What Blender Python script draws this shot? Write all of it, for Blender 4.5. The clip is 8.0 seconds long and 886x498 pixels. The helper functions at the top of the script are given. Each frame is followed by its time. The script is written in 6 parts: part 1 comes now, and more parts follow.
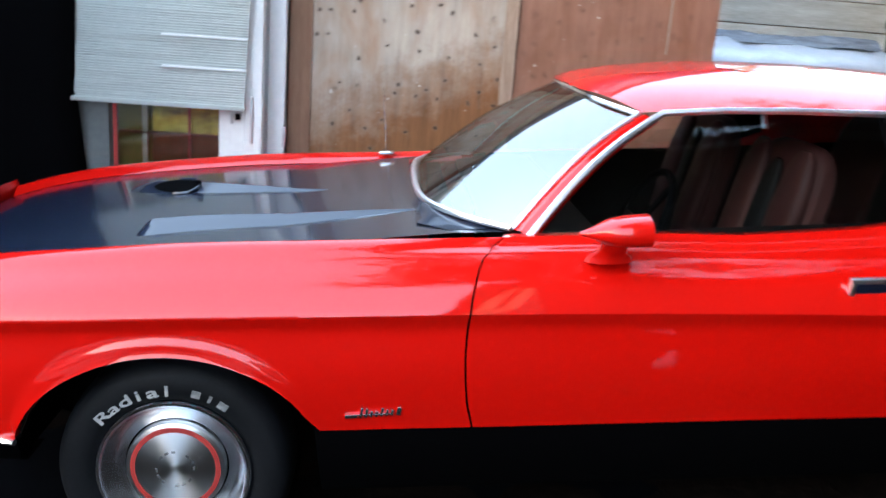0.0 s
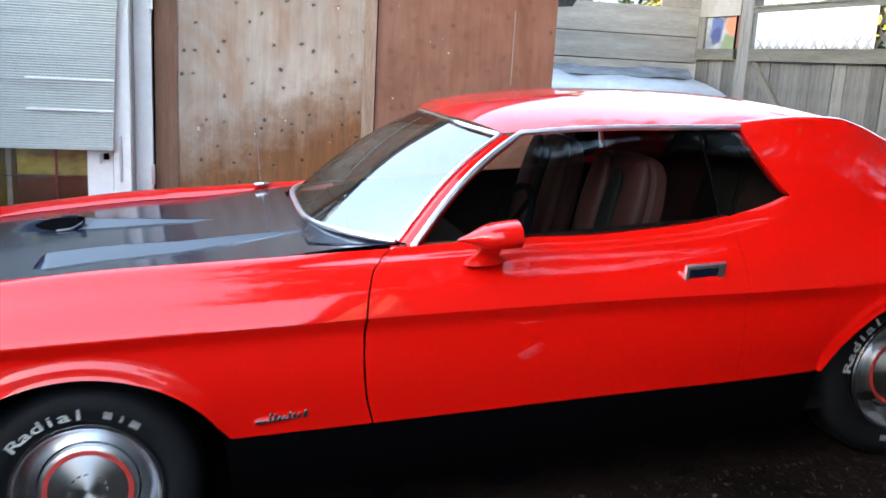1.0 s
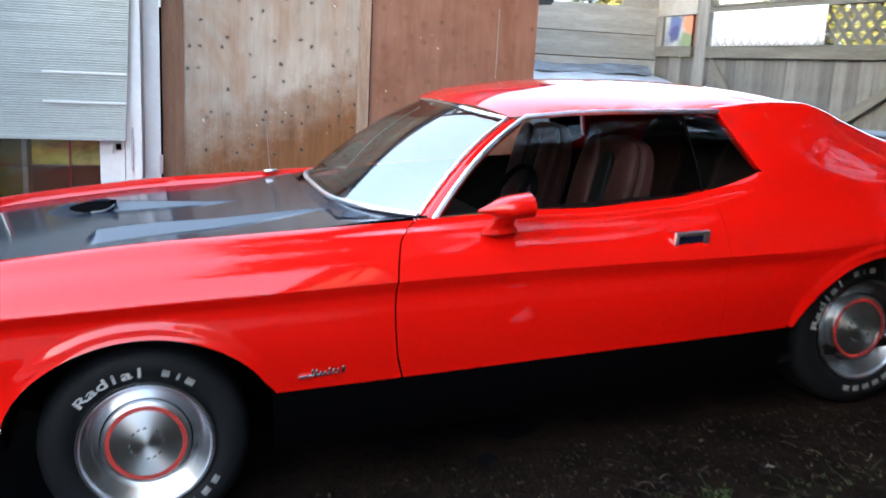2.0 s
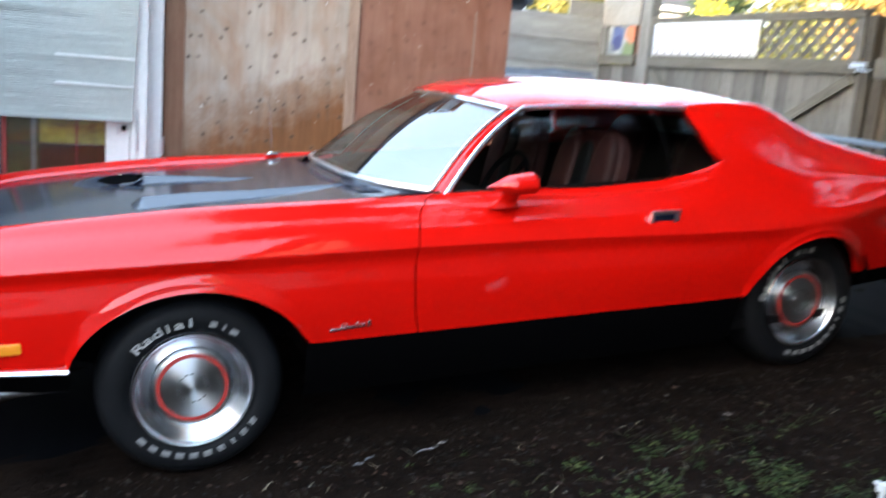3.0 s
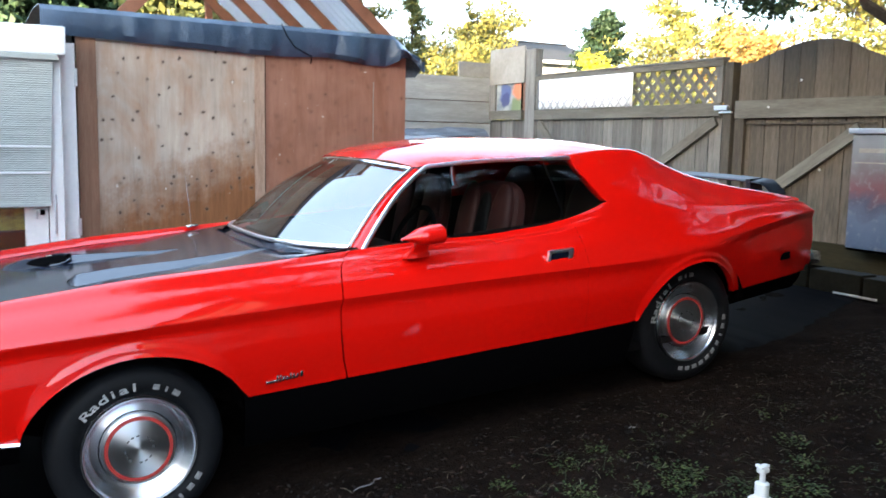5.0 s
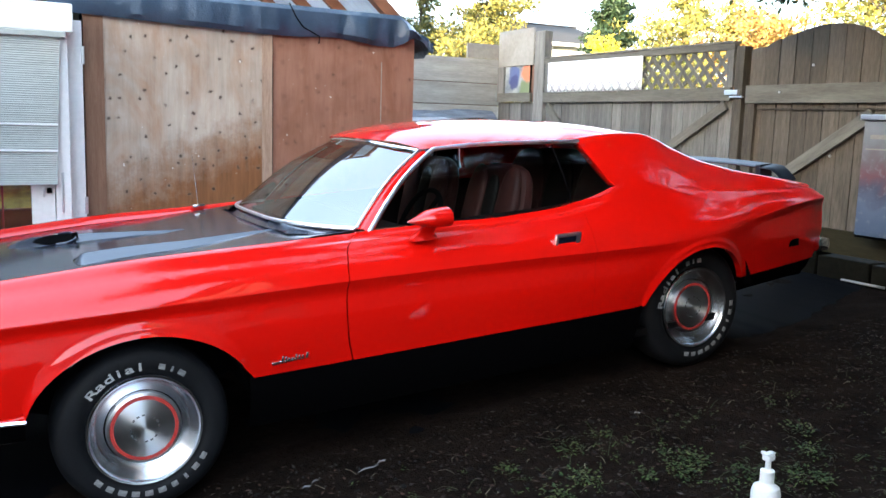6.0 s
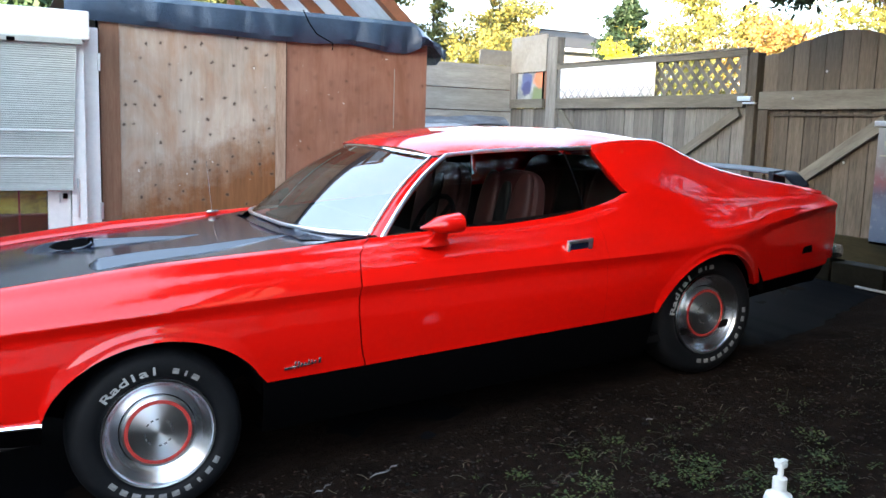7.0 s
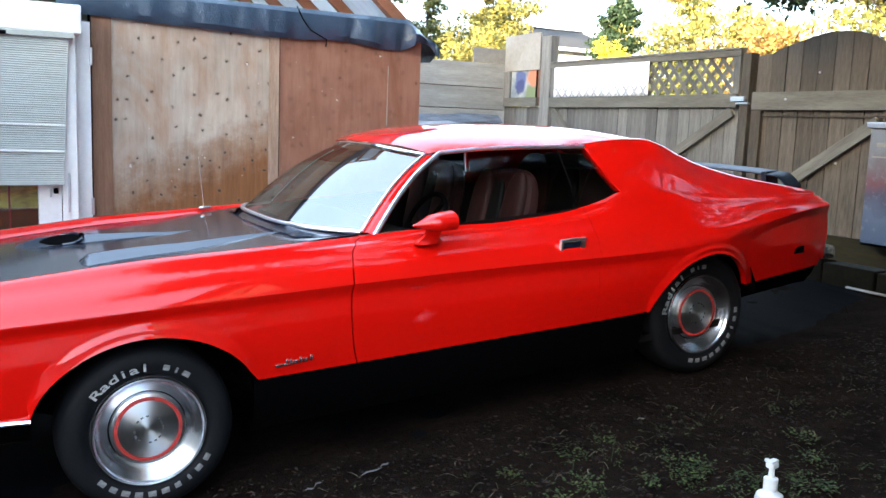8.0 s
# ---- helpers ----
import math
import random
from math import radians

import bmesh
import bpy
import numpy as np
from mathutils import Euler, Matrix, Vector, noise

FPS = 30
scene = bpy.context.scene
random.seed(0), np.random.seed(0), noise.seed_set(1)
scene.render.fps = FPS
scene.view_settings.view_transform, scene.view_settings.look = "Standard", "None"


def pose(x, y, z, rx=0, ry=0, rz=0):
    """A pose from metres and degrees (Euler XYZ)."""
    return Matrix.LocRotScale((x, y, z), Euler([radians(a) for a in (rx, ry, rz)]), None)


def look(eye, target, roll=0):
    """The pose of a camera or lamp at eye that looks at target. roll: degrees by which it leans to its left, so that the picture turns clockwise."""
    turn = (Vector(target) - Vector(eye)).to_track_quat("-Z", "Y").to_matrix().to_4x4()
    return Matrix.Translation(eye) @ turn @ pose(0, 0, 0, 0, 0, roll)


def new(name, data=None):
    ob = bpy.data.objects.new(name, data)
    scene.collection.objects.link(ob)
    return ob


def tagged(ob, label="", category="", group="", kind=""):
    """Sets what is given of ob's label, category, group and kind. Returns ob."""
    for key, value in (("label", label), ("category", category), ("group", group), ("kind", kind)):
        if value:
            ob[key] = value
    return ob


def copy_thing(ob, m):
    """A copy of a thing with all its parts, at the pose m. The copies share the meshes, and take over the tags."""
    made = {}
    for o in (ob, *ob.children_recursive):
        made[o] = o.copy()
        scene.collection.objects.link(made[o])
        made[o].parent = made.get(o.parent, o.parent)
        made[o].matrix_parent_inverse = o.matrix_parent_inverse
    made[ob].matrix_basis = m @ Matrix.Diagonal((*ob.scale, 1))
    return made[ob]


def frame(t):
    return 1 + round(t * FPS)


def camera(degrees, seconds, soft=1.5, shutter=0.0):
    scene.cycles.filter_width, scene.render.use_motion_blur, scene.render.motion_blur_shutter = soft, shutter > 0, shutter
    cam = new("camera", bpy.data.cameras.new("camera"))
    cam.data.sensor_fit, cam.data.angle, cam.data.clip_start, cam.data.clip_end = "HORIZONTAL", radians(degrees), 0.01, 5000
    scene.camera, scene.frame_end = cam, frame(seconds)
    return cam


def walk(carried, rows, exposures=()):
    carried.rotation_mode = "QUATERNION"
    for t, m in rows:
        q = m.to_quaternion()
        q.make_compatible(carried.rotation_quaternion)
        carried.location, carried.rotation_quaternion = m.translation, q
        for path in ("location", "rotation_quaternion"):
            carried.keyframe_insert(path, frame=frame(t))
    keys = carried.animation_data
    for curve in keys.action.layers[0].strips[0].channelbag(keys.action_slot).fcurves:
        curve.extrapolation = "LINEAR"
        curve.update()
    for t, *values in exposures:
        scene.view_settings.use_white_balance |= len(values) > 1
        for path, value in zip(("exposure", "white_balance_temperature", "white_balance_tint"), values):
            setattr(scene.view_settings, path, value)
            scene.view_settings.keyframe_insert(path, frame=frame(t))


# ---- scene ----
cam = camera(53.7, 8.0, shutter=0.8)
PATH = [
    (0, (0.498, -3.063, 1.618), (0.647, -1.139, 1.095), 4.39),
    (0.5, (0.443, -3.205, 1.637), (0.733, -1.288, 1.146), 1.93),
    (1, (0.344, -3.316, 1.599), (0.833, -1.423, 1.180), 3.17),
    (1.5, (0.221, -3.474, 1.589), (0.687, -1.578, 1.159), 2.19),
    (1.7, (0.177, -3.509, 1.581), (0.687, -1.619, 1.172), 2.35),
    (2.8, (-0.349, -3.788, 1.484), (0.380, -1.977, 1.051), 4.57),
    (3, (-0.390, -3.856, 1.491), (0.369, -2.047, 1.100), 4.91),
    (3.5, (-0.524, -3.974, 1.506), (0.541, -2.305, 1.227), 4.13),
    (4, (-0.605, -4.095, 1.521), (0.500, -2.436, 1.355), 0.54),
    (4.5, (-0.561, -4.139, 1.511), (0.462, -2.432, 1.309), 0.28),
    (4.7, (-0.564, -4.154, 1.508), (0.416, -2.425, 1.284), 0.46),
    (5.8, (-0.565, -4.120, 1.503), (0.371, -2.376, 1.219), 1.74),
    (6, (-0.560, -4.132, 1.506), (0.379, -2.389, 1.218), 1.74),
    (6.5, (-0.565, -4.141, 1.510), (0.362, -2.391, 1.229), 1.85),
    (7, (-0.566, -4.143, 1.509), (0.349, -2.385, 1.233), 1.77),
    (7.5, (-0.548, -4.116, 1.507), (0.371, -2.362, 1.226), 1.96),
    (8, (-0.564, -4.134, 1.508), (0.366, -2.386, 1.228), 2.25),
]
walk(cam, [(t, look(eye, target, roll)) for t, eye, target, roll in PATH], [(0, 3.34), (1.7, 3.32), (3.0, 3.36), (3.6, 3.08), (4.0, 3.00), (4.6, 3.10), (5.8, 3.24), (8, 3.24)])

random.seed(7)

# ---- world and sun ----
SUN_EL, SUN_AZ = radians(10), radians(63)      # low evening sun behind the buildings; its light travels mostly to +x
world = bpy.data.worlds.new("sky")
scene.world = world
world.use_nodes = True
wn = world.node_tree
sky = wn.nodes.new("ShaderNodeTexSky")
sky.sky_type, sky.sun_disc = "NISHITA", False
sky.sun_elevation, sky.sun_rotation = SUN_EL, radians(180) + SUN_AZ
sky.air_density, sky.dust_density, sky.ozone_density = 1.0, 4.0, 1.5
wn.nodes["Background"].inputs["Strength"].default_value = 0.10
veil = wn.nodes.new("ShaderNodeMix")            # thin even high cloud over the clear sky
veil.data_type, veil.blend_type = "RGBA", "ADD"
veil.inputs[0].default_value, veil.inputs[7].default_value = 1.0, (2.2, 2.95, 3.95, 1)
wn.links.new(sky.outputs["Color"], veil.inputs[6])
wn.links.new(veil.outputs[2], wn.nodes["Background"].inputs["Color"])
sun_data = bpy.data.lights.new("sun", "SUN")
sun_data.energy, sun_data.angle, sun_data.color = 4.5, radians(0.6), (1.0, 0.84, 0.60)
sun = new("sun", sun_data)
sun.matrix_world = look((0, 0, 0), (math.sin(SUN_AZ) * math.cos(SUN_EL), math.cos(SUN_AZ) * math.cos(SUN_EL), -math.sin(SUN_EL)))


# ---- materials ----
def mat(name, color=(0.5, 0.5, 0.5), rough=0.6, metal=0.0, coat=0.0, spec=0.5):
    m = bpy.data.materials.new(name)
    m.use_nodes = True
    b = m.node_tree.nodes["Principled BSDF"]
    b.inputs["Base Color"].default_value = (*color, 1)
    b.inputs["Roughness"].default_value, b.inputs["Metallic"].default_value = rough, metal
    b.inputs["Coat Weight"].default_value, b.inputs["Coat Roughness"].default_value = coat, 0.03
    b.inputs["Specular IOR Level"].default_value = spec
    return m


def nodes_of(m):
    return m.node_tree.nodes, m.node_tree.links, m.node_tree.nodes["Principled BSDF"]


def mapped(m, scale=(1, 1, 1), rot=(0, 0, 0), space="Object"):
    n, l, _ = nodes_of(m)
    co, mp = n.new("ShaderNodeTexCoord"), n.new("ShaderNodeMapping")
    mp.inputs["Scale"].default_value, mp.inputs["Rotation"].default_value = scale, rot
    l.new(co.outputs[space], mp.inputs["Vector"])
    return mp.outputs["Vector"]


def noise_tex(m, vec, scale, detail=6.0, rough=0.6, distort=0.0):
    n, l, _ = nodes_of(m)
    t = n.new("ShaderNodeTexNoise")
    t.inputs["Scale"].default_value, t.inputs["Detail"].default_value = scale, detail
    t.inputs["Roughness"].default_value, t.inputs["Distortion"].default_value = rough, distort
    l.new(vec, t.inputs["Vector"])
    return t.outputs["Fac"]


def ramp(m, fac, stops):
    n, l, _ = nodes_of(m)
    r = n.new("ShaderNodeValToRGB")
    while len(r.color_ramp.elements) < len(stops):
        r.color_ramp.elements.new(0.5)
    for e, (p, c) in zip(r.color_ramp.elements, stops):
        e.position, e.color = p, (*c, 1) if len(c) == 3 else c
    l.new(fac, r.inputs["Fac"])
    return r.outputs["Color"]


def mixed(m, fac, a, b, kind="MIX"):
    n, l, _ = nodes_of(m)
    x = n.new("ShaderNodeMix")
    x.data_type, x.blend_type = "RGBA", kind
    for sock, v in ((x.inputs[0], fac), (x.inputs[6], a), (x.inputs[7], b)):
        if isinstance(v, (int, float)):
            sock.default_value = v
        elif isinstance(v, tuple):
            sock.default_value = (*v, 1)
        else:
            l.new(v, sock)
    return x.outputs[2]


def bump(m, height, strength=0.3, distance=0.01):
    n, l, b = nodes_of(m)
    k = n.new("ShaderNodeBump")
    k.inputs["Strength"].default_value, k.inputs["Distance"].default_value = strength, distance
    l.new(height, k.inputs["Height"])
    l.new(k.outputs["Normal"], b.inputs["Normal"])


def paint(m, sock, out):
    n, l, b = nodes_of(m)
    l.new(out, b.inputs[sock])


def varied(name, dark, light, scale=4.0, rough=0.7, grain=(1, 1, 1), bump_s=0.2, per_object=0.0, metal=0.0, spec=0.4, fine=40.0, dist=0.004):
    """A surface with two scales of colour variation and fine relief."""
    m = mat(name, light, rough, metal, spec=spec)
    vec = mapped(m, grain)
    big, small = noise_tex(m, vec, scale, 5, 0.6), noise_tex(m, vec, fine, 6, 0.7)
    col = mixed(m, 0.45, ramp(m, big, [(0.3, dark), (0.7, light)]), ramp(m, small, [(0.3, dark), (0.72, light)]))
    if per_object:
        n, l, _ = nodes_of(m)
        info, hsv = n.new("ShaderNodeObjectInfo"), n.new("ShaderNodeHueSaturation")
        mr = n.new("ShaderNodeMapRange")
        mr.inputs["To Min"].default_value, mr.inputs["To Max"].default_value = 1 - per_object, 1 + per_object
        l.new(info.outputs["Random"], mr.inputs["Value"])
        l.new(mr.outputs["Result"], hsv.inputs["Value"])
        l.new(col, hsv.inputs["Color"])
        col = hsv.outputs["Color"]
    paint(m, "Base Color", col)
    bump(m, small, bump_s, dist)
    return m


RED = mat("car_red", (0.58, 0.0038, 0.0015), 0.55, coat=1.0, spec=0.03)
RED.node_tree.nodes["Principled BSDF"].inputs["Coat IOR"].default_value = 1.54
RED.node_tree.nodes["Principled BSDF"].inputs["Coat Roughness"].default_value = 0.045
# black paint, with the blue of the mirrored sky put into its base colour
HOOD_BLACK = mat("hood_black", (0.0045, 0.0095, 0.024), 0.45, coat=1.0, spec=0.12)
HOOD_BLACK.node_tree.nodes["Principled BSDF"].inputs["Coat IOR"].default_value = 1.52
HOOD_BLACK.node_tree.nodes["Principled BSDF"].inputs["Coat Roughness"].default_value = 0.12
bump(HOOD_BLACK, noise_tex(HOOD_BLACK, mapped(HOOD_BLACK), 55, 3, 0.6), 0.10, 0.002)
WING_BLACK = mat("wing_black", (0.006, 0.009, 0.015), 0.42, spec=0.30)
BLACK = mat("satin_black", (0.0013, 0.0013, 0.0016), 0.8, spec=0.02)
RUBBER = varied("rubber", (0.0030, 0.0033, 0.0040), (0.0085, 0.0092, 0.0110), 6, 0.6, bump_s=0.15, fine=80, spec=0.14)
CHROME = mat("chrome", (0.82, 0.83, 0.85), 0.12, 1.0)
STEEL = mat("brushed_steel", (0.84, 0.86, 0.89), 0.35, 1.0)
TRIM_RING = mat("polished_trim", (0.60, 0.62, 0.66), 0.25, 1.0)
CAP_MARK = mat("worn_cap_print", (0.10, 0.11, 0.12), 0.6)
RED_RING = mat("red_ring", (0.36, 0.030, 0.025), 0.5)
LETTER = varied("white_rubber", (0.22, 0.22, 0.215), (0.45, 0.45, 0.44), 30, 0.7)
WORN_LETTER = varied("worn_white_rubber", (0.06, 0.06, 0.062), (0.30, 0.30, 0.295), 60, 0.7)
DULL_TRIM = mat("dulled_chrome", (0.93, 0.94, 0.96), 0.34, 1.0)
MAROON = varied("maroon_vinyl", (0.026, 0.007, 0.006), (0.060, 0.017, 0.015), 5, 0.58, spec=0.2, bump_s=0.1, fine=120)
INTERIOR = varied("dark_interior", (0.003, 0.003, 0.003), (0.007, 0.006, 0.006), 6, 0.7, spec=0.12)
AMBER = mat("amber_lens", (0.80, 0.26, 0.02), 0.2)
WHITE_PLASTIC = varied("white_plastic", (0.55, 0.57, 0.58), (0.66, 0.68, 0.68), 9, 0.35, bump_s=0.03)


def brushed(m):
    n, l, b = nodes_of(m)
    tan = n.new("ShaderNodeTangent")
    tan.direction_type, tan.axis = "RADIAL", "Y"
    l.new(tan.outputs["Tangent"], b.inputs["Tangent"])
    b.inputs["Anisotropic"].default_value, b.inputs["Anisotropic Rotation"].default_value = 0.85, 0.25
    vec = mapped(m, (60, 1, 60))
    bump(m, noise_tex(m, vec, 3, 4), 0.05, 0.001)


brushed(STEEL)


def glass(name, tint, ior=1.6):
    """Thin pane: clear or tinted transmission, gloss by Fresnel."""
    m = bpy.data.materials.new(name)
    m.use_nodes = True
    n, l = m.node_tree.nodes, m.node_tree.links
    n.remove(n["Principled BSDF"])
    tr, gl, fr, mx = n.new("ShaderNodeBsdfTransparent"), n.new("ShaderNodeBsdfGlossy"), n.new("ShaderNodeFresnel"), n.new("ShaderNodeMixShader")
    tr.inputs["Color"].default_value = (*tint, 1)
    gl.inputs["Roughness"].default_value, fr.inputs["IOR"].default_value = 0.012, ior
    l.new(fr.outputs["Fac"], mx.inputs["Fac"])
    l.new(tr.outputs["BSDF"], mx.inputs[1])
    l.new(gl.outputs["BSDF"], mx.inputs[2])
    l.new(mx.outputs["Shader"], n["Material Output"].inputs["Surface"])
    return m


GLASS = glass("tinted_glass", (0.78, 0.88, 0.87), 1.8)
SIDE_GLASS = glass("clear_side_glass", (0.86, 0.93, 0.92), 1.38)
SCREEN = glass("laminated_screen_glass", (0.40, 0.48, 0.46), 3.5)
PANE = glass("thin_pane", (0.85, 0.85, 0.82), 1.4)


# ---- mesh helpers ----
def curve_of(points):
    """A smooth monotone curve through (x, value) pairs."""
    xs, ys = [p[0] for p in points], [p[1] for p in points]
    d = [(ys[i + 1] - ys[i]) / (xs[i + 1] - xs[i]) for i in range(len(xs) - 1)]
    s = [d[0]] + [0 if d[i - 1] * d[i] <= 0 else 2 * d[i - 1] * d[i] / (d[i - 1] + d[i]) for i in range(1, len(d))] + [d[-1]]

    def at(x):
        if x <= xs[0]:
            return ys[0] + s[0] * 0.4 * (x - xs[0])
        if x >= xs[-1]:
            return ys[-1] + s[-1] * 0.4 * (x - xs[-1])
        i = max(k for k in range(len(xs) - 1) if xs[k] <= x)
        h = xs[i + 1] - xs[i]
        t = (x - xs[i]) / h
        return ((1 + 2 * t) * (1 - t) ** 2 * ys[i] + t * (1 - t) ** 2 * h * s[i] + t * t * (3 - 2 * t) * ys[i + 1] + t * t * (t - 1) * h * s[i + 1])
    return at


def link_mesh(name, bm, material, smooth=True, parent=None, label="", angle=None):
    bmesh.ops.recalc_face_normals(bm, faces=bm.faces)
    me = bpy.data.meshes.new(name)
    bm.to_mesh(me)
    bm.free()
    for m in (material if isinstance(material, (list, tuple)) else [material]):
        me.materials.append(m)
    me.polygons.foreach_set("use_smooth", [smooth] * len(me.polygons))
    if angle:
        me.set_sharp_from_angle(angle=radians(angle))
    ob = new(name, me)
    if parent is not None:
        ob.parent = parent
    if label:
        ob["label"] = label
    return ob


def part(name, bm, material, parent, label="", smooth=True, angle=35):
    return link_mesh(name, bm, material, smooth, parent, label, angle)


def empty(name, m=None):
    ob = new(name)
    ob.empty_display_size = 0.1
    if m is not None:
        ob.matrix_world = m
    return ob


def grid_faces(bm, rows, closed=False):
    """Quads between rows of points."""
    vs = [[bm.verts.new(p) for p in r] for r in rows]
    for a, b in zip(vs, vs[1:]):
        m = len(a)
        for i in range(m if closed else m - 1):
            q = [a[i], a[(i + 1) % m], b[(i + 1) % m], b[i]]
            q = [v for k, v in enumerate(q) if v not in q[:k]]
            if len(q) > 2:
                bm.faces.new(q)
    return vs


def sheet(rows, thick=0.0):
    """A bmesh of a grid, thickened inward where asked."""
    bm = bmesh.new()
    grid_faces(bm, rows)
    bmesh.ops.remove_doubles(bm, verts=bm.verts, dist=1e-5)
    if thick:
        bmesh.ops.recalc_face_normals(bm, faces=bm.faces)
        bmesh.ops.solidify(bm, geom=list(bm.faces), thickness=thick)
    return bm


def box(bm, x0, x1, y0, y1, z0, z1, bevel=0.0, m=None):
    r = bmesh.ops.create_cube(bm, size=1, matrix=Matrix.Translation(((x0 + x1) / 2, (y0 + y1) / 2, (z0 + z1) / 2)) @ Matrix.Diagonal((x1 - x0, y1 - y0, z1 - z0, 1)))
    vs = r["verts"]
    if bevel:
        es = list({e for v in vs for e in v.link_edges})
        out = bmesh.ops.bevel(bm, geom=es, offset=bevel, segments=2, affect="EDGES", profile=0.6)
        vs = list({v for f in out["faces"] for v in f.verts} | {v for v in vs if v.is_valid})
    if m is not None:
        bmesh.ops.transform(bm, matrix=m, verts=vs)
    return vs


def box_bm(*a, **k):
    bm = bmesh.new()
    box(bm, *a, **k)
    return bm


def tube(points, radius, sides=8, radii=None):
    """A round bar along points."""
    bm = bmesh.new()
    pts = [Vector(p) for p in points]
    rows = []
    for i, p in enumerate(pts):
        d = (pts[min(i + 1, len(pts) - 1)] - pts[max(i - 1, 0)]).normalized()
        a = d.cross(Vector((0, 0, 1)) if abs(d.z) < 0.9 else Vector((1, 0, 0))).normalized()
        b = d.cross(a)
        r = radii[i] if radii else radius
        rows.append([p + (a * math.cos(2 * math.pi * k / sides) + b * math.sin(2 * math.pi * k / sides)) * r for k in range(sides)])
    vs = grid_faces(bm, rows, True)
    bm.faces.new(vs[0])
    bm.faces.new(vs[-1])
    return bm


def lathe(profile, axis_y=True, sides=64):
    """Turn (offset, radius) pairs round the y axis."""
    bm = bmesh.new()
    rows = [[(r * math.cos(2 * math.pi * k / sides), o, r * math.sin(2 * math.pi * k / sides)) for k in range(sides)] for o, r in profile]
    grid_faces(bm, rows, True)
    bmesh.ops.remove_doubles(bm, verts=bm.verts, dist=1e-5)
    return bm

# ---- the red coupe ----
CAR_TILT = -5.4                                # the drive rises to the rear
car = empty("car", pose(0, 0, 0, 0, CAR_TILT, 0))
tagged(car, "bright red seventies hardtop coupe with black hood on bare soil", "car")

z_ridge = curve_of([(-0.95, 0.875), (-0.75, 0.915), (-0.55, 0.937), (-0.25, 0.952), (0.1, 0.962), (0.5, 0.957), (0.9, 0.951), (1.34, 0.947), (1.63, 0.934), (1.8, 0.937),
                    (1.94, 0.941), (2.1, 0.961), (2.22, 0.988), (2.29, 1.008), (2.45, 1.010), (2.8, 0.952), (3.1, 0.915), (3.5, 0.880), (3.72, 0.852), (3.82, 0.815)])
y_ridge = curve_of([(-0.95, 0.62), (-0.6, 0.70), (-0.2, 0.735), (0.4, 0.752), (0.95, 0.755), (1.6, 0.765), (2.29, 0.765), (2.7, 0.775), (3.1, 0.788), (3.5, 0.772), (3.82, 0.715)])
y_side = curve_of([(-0.95, 0.80), (-0.6, 0.885), (-0.1, 0.918), (0.5, 0.922), (1.5, 0.922), (2.2, 0.928), (2.77, 0.940), (3.1, 0.900), (3.4, 0.865), (3.65, 0.825), (3.82, 0.775)])
z_side = curve_of([(-0.95, 0.812), (-0.5, 0.812), (0.0, 0.808), (0.3, 0.801), (0.8, 0.789), (1.2, 0.776), (1.65, 0.757), (2.15, 0.733), (2.5, 0.722), (2.8, 0.730), (3.06, 0.765), (3.4, 0.792), (3.65, 0.800), (3.82, 0.790)])
y_sill = curve_of([(-0.95, 0.80), (-0.5, 0.875), (0.0, 0.890), (2.4, 0.888), (2.8, 0.880), (3.1, 0.832), (3.6, 0.765), (3.82, 0.720)])
z_sill = curve_of([(-0.95, 0.50), (-0.6, 0.487), (-0.38, 0.472), (0.4, 0.461), (0.83, 0.451), (1.5, 0.437), (2.36, 0.420), (2.8, 0.425), (3.07, 0.446), (3.6, 0.446), (3.82, 0.448)])


def arch_front(x):
    u = x / 0.395
    return 0.46 + 0.242 * (1 - u * u) ** 0.62 if abs(u) < 1 else 0


def arch_rear(x):
    u = (x - 2.745) / (0.388 if x < 2.745 else 0.335)
    return 0.40 + 0.265 * (1 - u * u) ** (0.80 if x < 2.745 else 0.62) if abs(u) < 1 else 0


def ease(t):
    t = min(1, max(0, t))
    return t * t * (3 - 2 * t)


tail_x = curve_of([(0.40, 3.735), (0.50, 3.768), (0.58, 3.788), (0.66, 3.795), (0.75, 3.786), (0.82, 3.758), (0.90, 3.710)])


